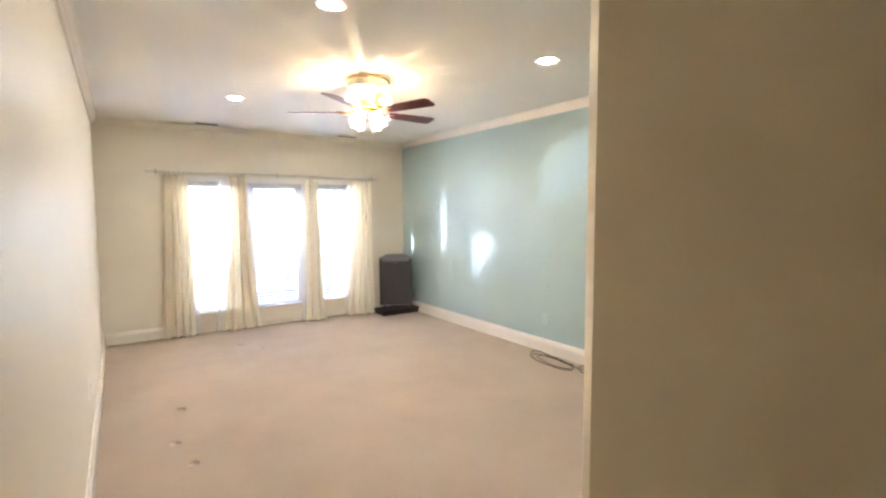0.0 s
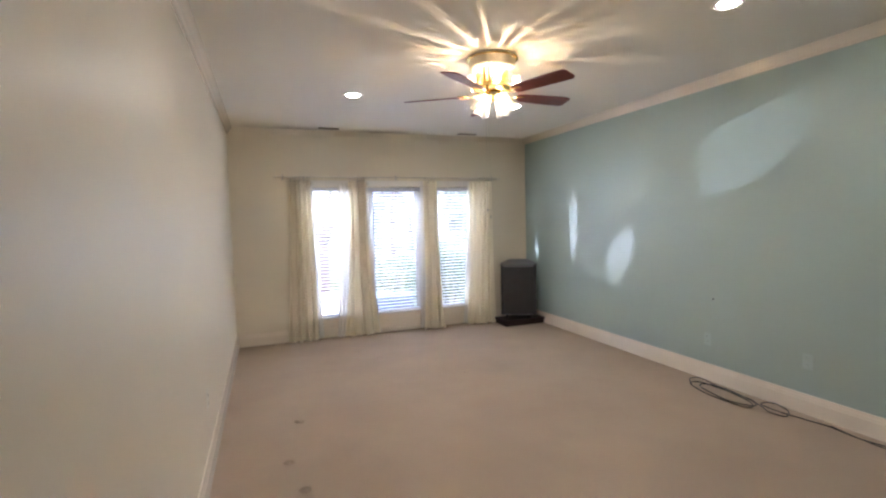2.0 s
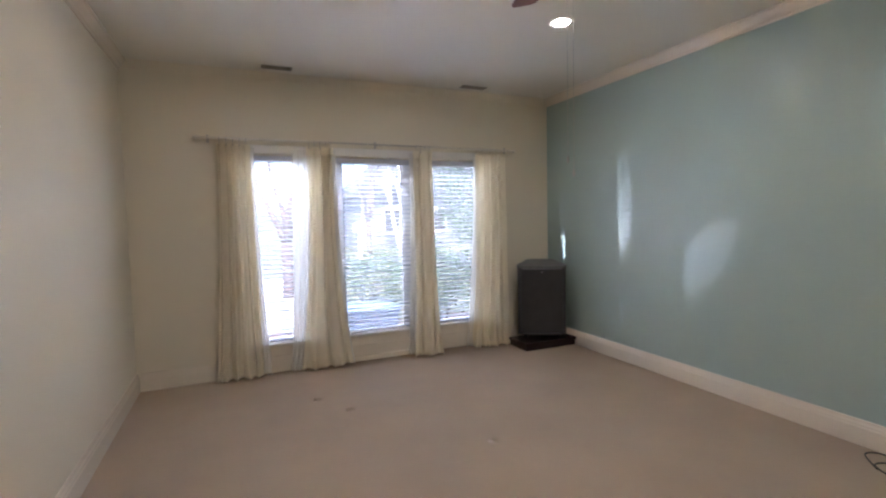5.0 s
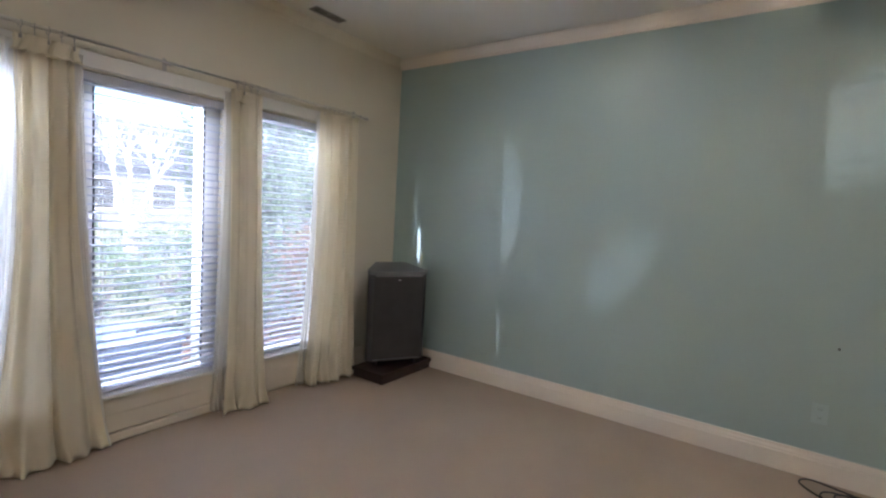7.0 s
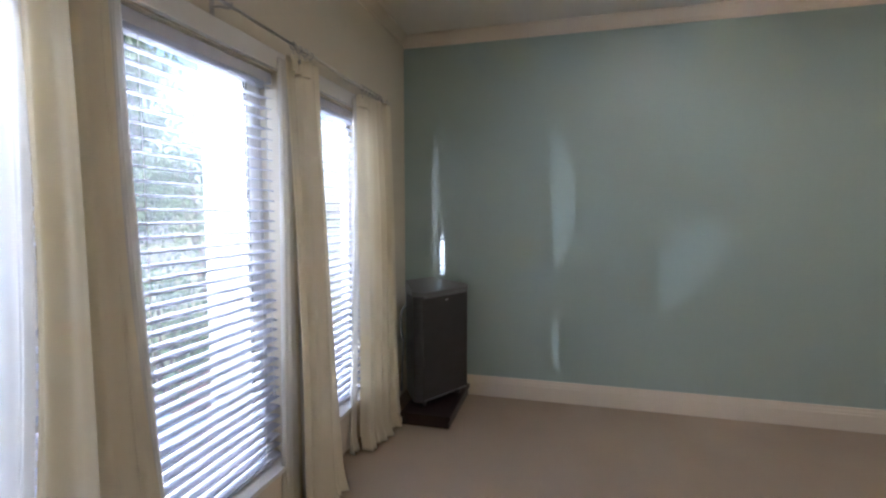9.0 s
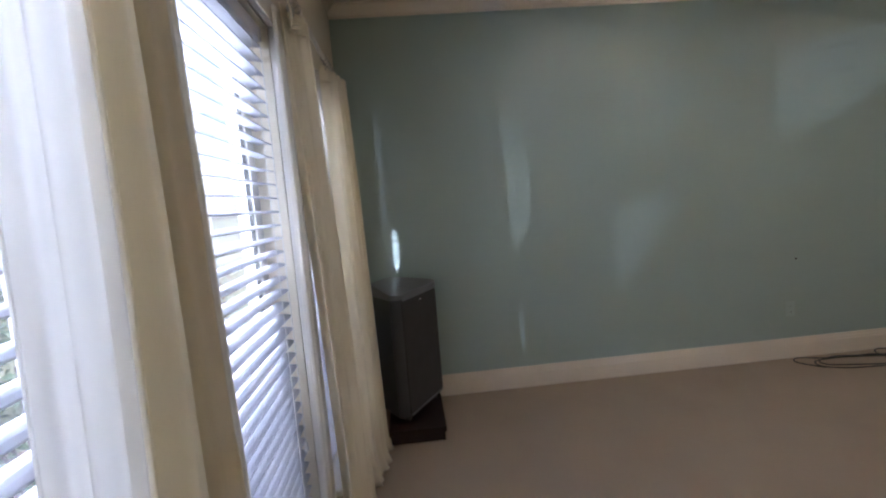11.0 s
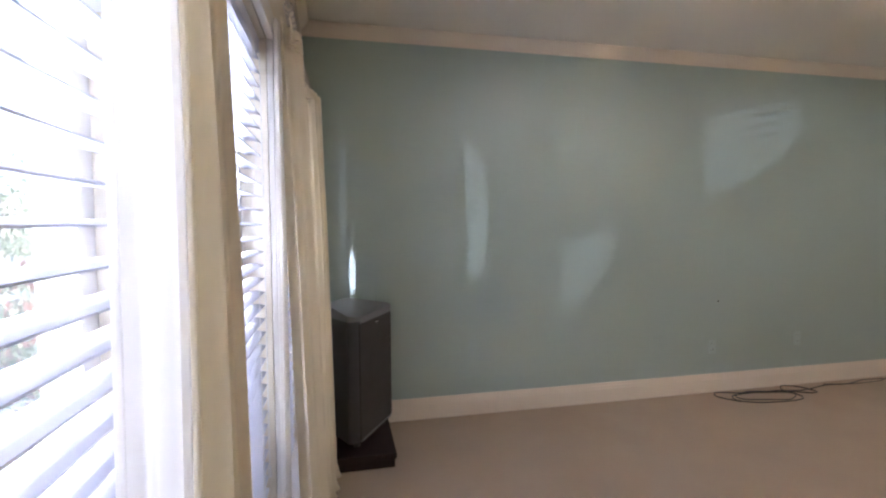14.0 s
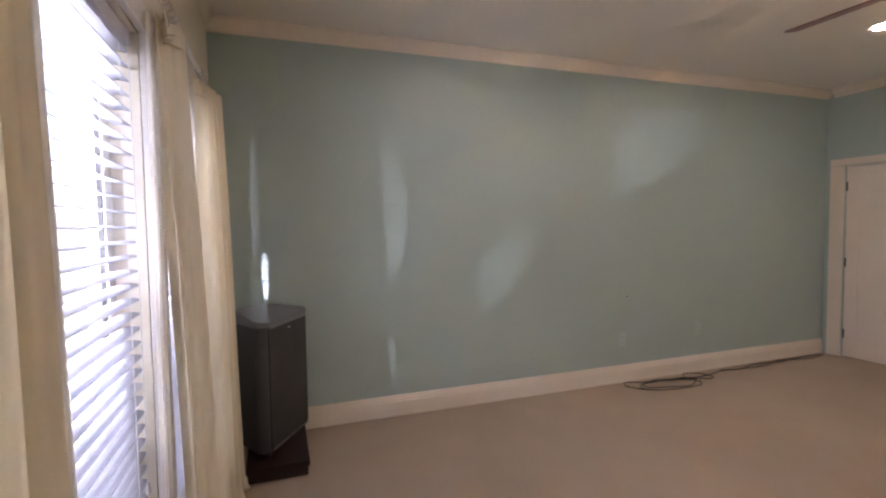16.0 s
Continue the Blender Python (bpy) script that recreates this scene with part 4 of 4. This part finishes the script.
def bare_tree(x, y, height, seed, label, bark=BARK):
    """A multi-stemmed tree with pale bark and fine bare twigs."""
    rng = random.Random(seed)
    t = thing("bare_tree", pose(x, y, GZ), label, "tree", "trees outside")
    bt, bc = bmesh.new(), bmesh.new()
    tube(bt, [(0, 0, -0.05), (0.02, 0.0, 0.25), (0.0, 0.02, height * 0.20)], 0.13, 12, 0.11)
    for k in range(4):
        a = k * 1.57 + rng.uniform(-0.4, 0.4)
        d = (0.42 * math.cos(a), 0.42 * math.sin(a), 1.0)
        pts, d2 = limb_points((0, 0, height * 0.19), d, height * 0.42, rng)
        tube(bt, pts, 0.075, 8, 0.035)
        for _ in range(3):
            q = (pts[-1] - pts[-2]).normalized() + Vector((rng.uniform(-0.5, 0.5), rng.uniform(-0.5, 0.5), 0.1))
            p2, d3 = limb_points(pts[-1], q, height * 0.26, rng)
            tube(bc, p2, 0.032, 6, 0.014)
            for _ in range(6):
                base = p2[rng.randrange(2, len(p2))]
                q3 = d3 + Vector((rng.uniform(-0.8, 0.8), rng.uniform(-0.8, 0.8), rng.uniform(-0.1, 0.5)))
                p3, _d = limb_points(base, q3, height * 0.16, rng, 5, 0.25)
                tube(bc, p3, 0.011, 5, 0.004)
    part("trunk", bt, bark, t, smooth=True)
    part("crown", bc, bark, t, "bare twiggy crown", True)
    return t


bare_tree(1.75, 13.2, 6.0, 5, "pale multi-stemmed bare tree on the lawn")
bare_tree(5.0, 15.2, 3.4, 31, "small white-barked bare tree on the lawn", PALE_BARK)
bare_tree(6.6, 25.0, 8.0, 9, "tall bare tree across the street")
bare_tree(8.6, 15.6, 7.0, 14, "pale bare tree near the street")
bare_tree(-4.5, 15.0, 7.0, 17, "pale bare tree near the street")


def shrub(x, y, r, h, seed, material, label):
    """A bush of many small leaves on short stems."""
    rng = random.Random(seed)
    t = thing("shrub", pose(x, y, GZ), label, "shrub", "shrubs outside")
    bs, bl = bmesh.new(), bmesh.new()
    for k in range(9):
        a = rng.uniform(0, 6.28)
        tube(bs, [(0, 0, 0), (0.3 * r * math.cos(a), 0.3 * r * math.sin(a), 0.4 * h), (0.6 * r * math.cos(a), 0.6 * r * math.sin(a), 0.8 * h)], 0.016, 5, 0.006)
    part("stems", bs, BARK, t)
    verts, faces = [], []
    for k in range(1900):
        a, cz = rng.uniform(0, 6.28), rng.uniform(-0.8, 1)
        rr = (0.55 + 0.45 * rng.random()) * (1 + 0.25 * math.sin(3 * a + seed) + 0.15 * math.sin(7 * cz + seed))
        p = Vector((r * rr * math.cos(a) * math.sqrt(1 - cz * cz), r * rr * math.sin(a) * math.sqrt(1 - cz * cz), h * 0.55 + 0.5 * h * rr * cz))
        m = Matrix.Translation(p) @ Euler((rng.uniform(0, 6.28), rng.uniform(0, 6.28), rng.uniform(0, 6.28))).to_matrix().to_4x4()
        s = rng.uniform(0.022, 0.045)
        i0 = len(verts)
        verts += [m @ Vector(q) for q in ((-s, 0, 0), (0, -0.45 * s, 0.1 * s), (s, 0, 0), (0, 0.45 * s, 0.1 * s))]
        faces.append((i0, i0 + 1, i0 + 2, i0 + 3))
    me = bpy.data.meshes.new("leaves")
    me.from_pydata(verts, [], faces)
    me.materials.append(material)
    ob = new("leaves", me)
    ob.parent = t
    return t


shrub(3.55, 9.1, 0.62, 1.25, 3, LEAF, "rounded evergreen shrub in the planting bed")
shrub(4.6, 9.0, 0.60, 1.3, 4, RED_LEAF, "reddish-leaved shrub in the planting bed")
shrub(2.9, 10.9, 0.8, 1.1, 6, LEAF, "low evergreen shrub on the lawn")
shrub(4.4, 12.2, 0.9, 1.2, 7, LEAF, "low evergreen shrub on the lawn")
shrub(6.0, 10.6, 1.0, 2.2, 8, LEAF, "tall evergreen shrub near the house")
shrub(7.9, 12.5, 1.3, 3.2, 10, LEAF, "tall evergreen shrub near the street")

def evergreen(x, y, r, h, seed, label):
    """A leafy tree: tapered trunk, limbs and a ragged crown of separate leaves."""
    rng = random.Random(seed)
    t = thing("evergreen_tree", pose(x, y, GZ), label, "tree", "trees outside")
    bt = tube(bmesh.new(), [(0, 0, -0.05), (0.03, 0, h * 0.4), (0, 0.04, h * 0.92)], 0.16, 10, 0.03)
    tips = []
    for k in range(26):
        z = h * rng.uniform(0.16, 0.9)
        a = rng.uniform(0, 6.28)
        reach = r * (1.05 - z / h) * rng.uniform(0.7, 1.15)
        pts, d = limb_points((0, 0, z), (math.cos(a), math.sin(a), 0.35), reach, rng, 5)
        tube(bt, pts, 0.035, 5, 0.010)
        tips += pts[2:]
    part("trunk", bt, BARK, t, smooth=True)
    verts, faces = [], []
    for k in range(9500):
        p = tips[rng.randrange(len(tips))] + Vector((rng.gauss(0, 0.24), rng.gauss(0, 0.24), rng.gauss(0, 0.20)))
        m = Matrix.Translation(p) @ Euler((rng.uniform(0, 6.28), rng.uniform(0, 6.28), rng.uniform(0, 6.28))).to_matrix().to_4x4()
        q = rng.uniform(0.055, 0.100)
        i0 = len(verts)
        verts += [m @ Vector(c) for c in ((-q, 0, 0), (0, -0.4 * q, 0.12 * q), (q, 0, 0), (0, 0.4 * q, 0.12 * q))]
        faces.append((i0, i0 + 1, i0 + 2, i0 + 3))
    me = bpy.data.meshes.new("crown")
    me.from_pydata(verts, [], faces)
    me.materials.append(LEAF)
    ob = new("crown", me)
    ob.parent = t
    return t


evergreen(6.7, 13.4, 2.0, 5.6, 21, "dark evergreen tree with glossy leaves near the house")
evergreen(10.5, 17.5, 2.4, 6.5, 22, "dark evergreen tree by the street")
mail = thing("mailbox", pose(4.1, 16.4, GZ), "white mailbox on a post at the kerb", "mailbox")
part("post", B(-0.05, 0.05, -0.05, 0.05, 0.0, 1.30, 0.006), HOUSE_TRIM, mail)
bm = bmesh.new()
outline = [(-0.13, 0.0), (0.13, 0.0)] + [(0.13 * math.cos(math.pi * k / 10), 0.16 + 0.13 * math.sin(math.pi * k / 10)) for k in range(11)]
prism(bm, outline, -0.24, 0.24)
bmesh.ops.rotate(bm, verts=bm.verts[:], cent=(0, 0, 0), matrix=Matrix.Rotation(radians(90), 3, "X"))
bmesh.ops.translate(bm, verts=bm.verts[:], vec=(0, 0, 1.30))
part("box", bm, HOUSE_TRIM, mail)
house = thing("house", pose(15.0, 32.0, GZ), "grey sided ranch house with dark shingle roof across the street", "house")
part("wall", B(-8, 8, -4, 4, 0, 2.9), SIDING, house)
bm = bmesh.new()
ev = [(-8.5, -4.6, 2.9), (8.5, -4.6, 2.9), (8.5, 4.6, 2.9), (-8.5, 4.6, 2.9), (-6.0, 0, 5.4), (6.0, 0, 5.4)]
vs = [bm.verts.new(v) for v in ev]
for f in ((0, 1, 5, 4), (1, 2, 5), (2, 3, 4, 5), (3, 0, 4), (3, 2, 1, 0)):
    bm.faces.new([vs[k] for k in f])
part("roof", bm, SHINGLE, house)
for x in (-6.2, -3.6, 2.6, 5.4):
    wd = part("window", B(x - 0.6, x + 0.6, -4.06, -4.0, 0.9, 2.3, 0.01), HOUSE_TRIM, house)
    part("pane", B(x - 0.52, x + 0.52, -4.075, -4.062, 0.98, 2.22), BLACK, wd)
dr = part("door", B(-0.5, 0.5, -4.08, -4.0, 0.2, 2.3, 0.01), HOUSE_TRIM, house)
house2 = copy_thing(house, pose(-14.0, 33.0, GZ))
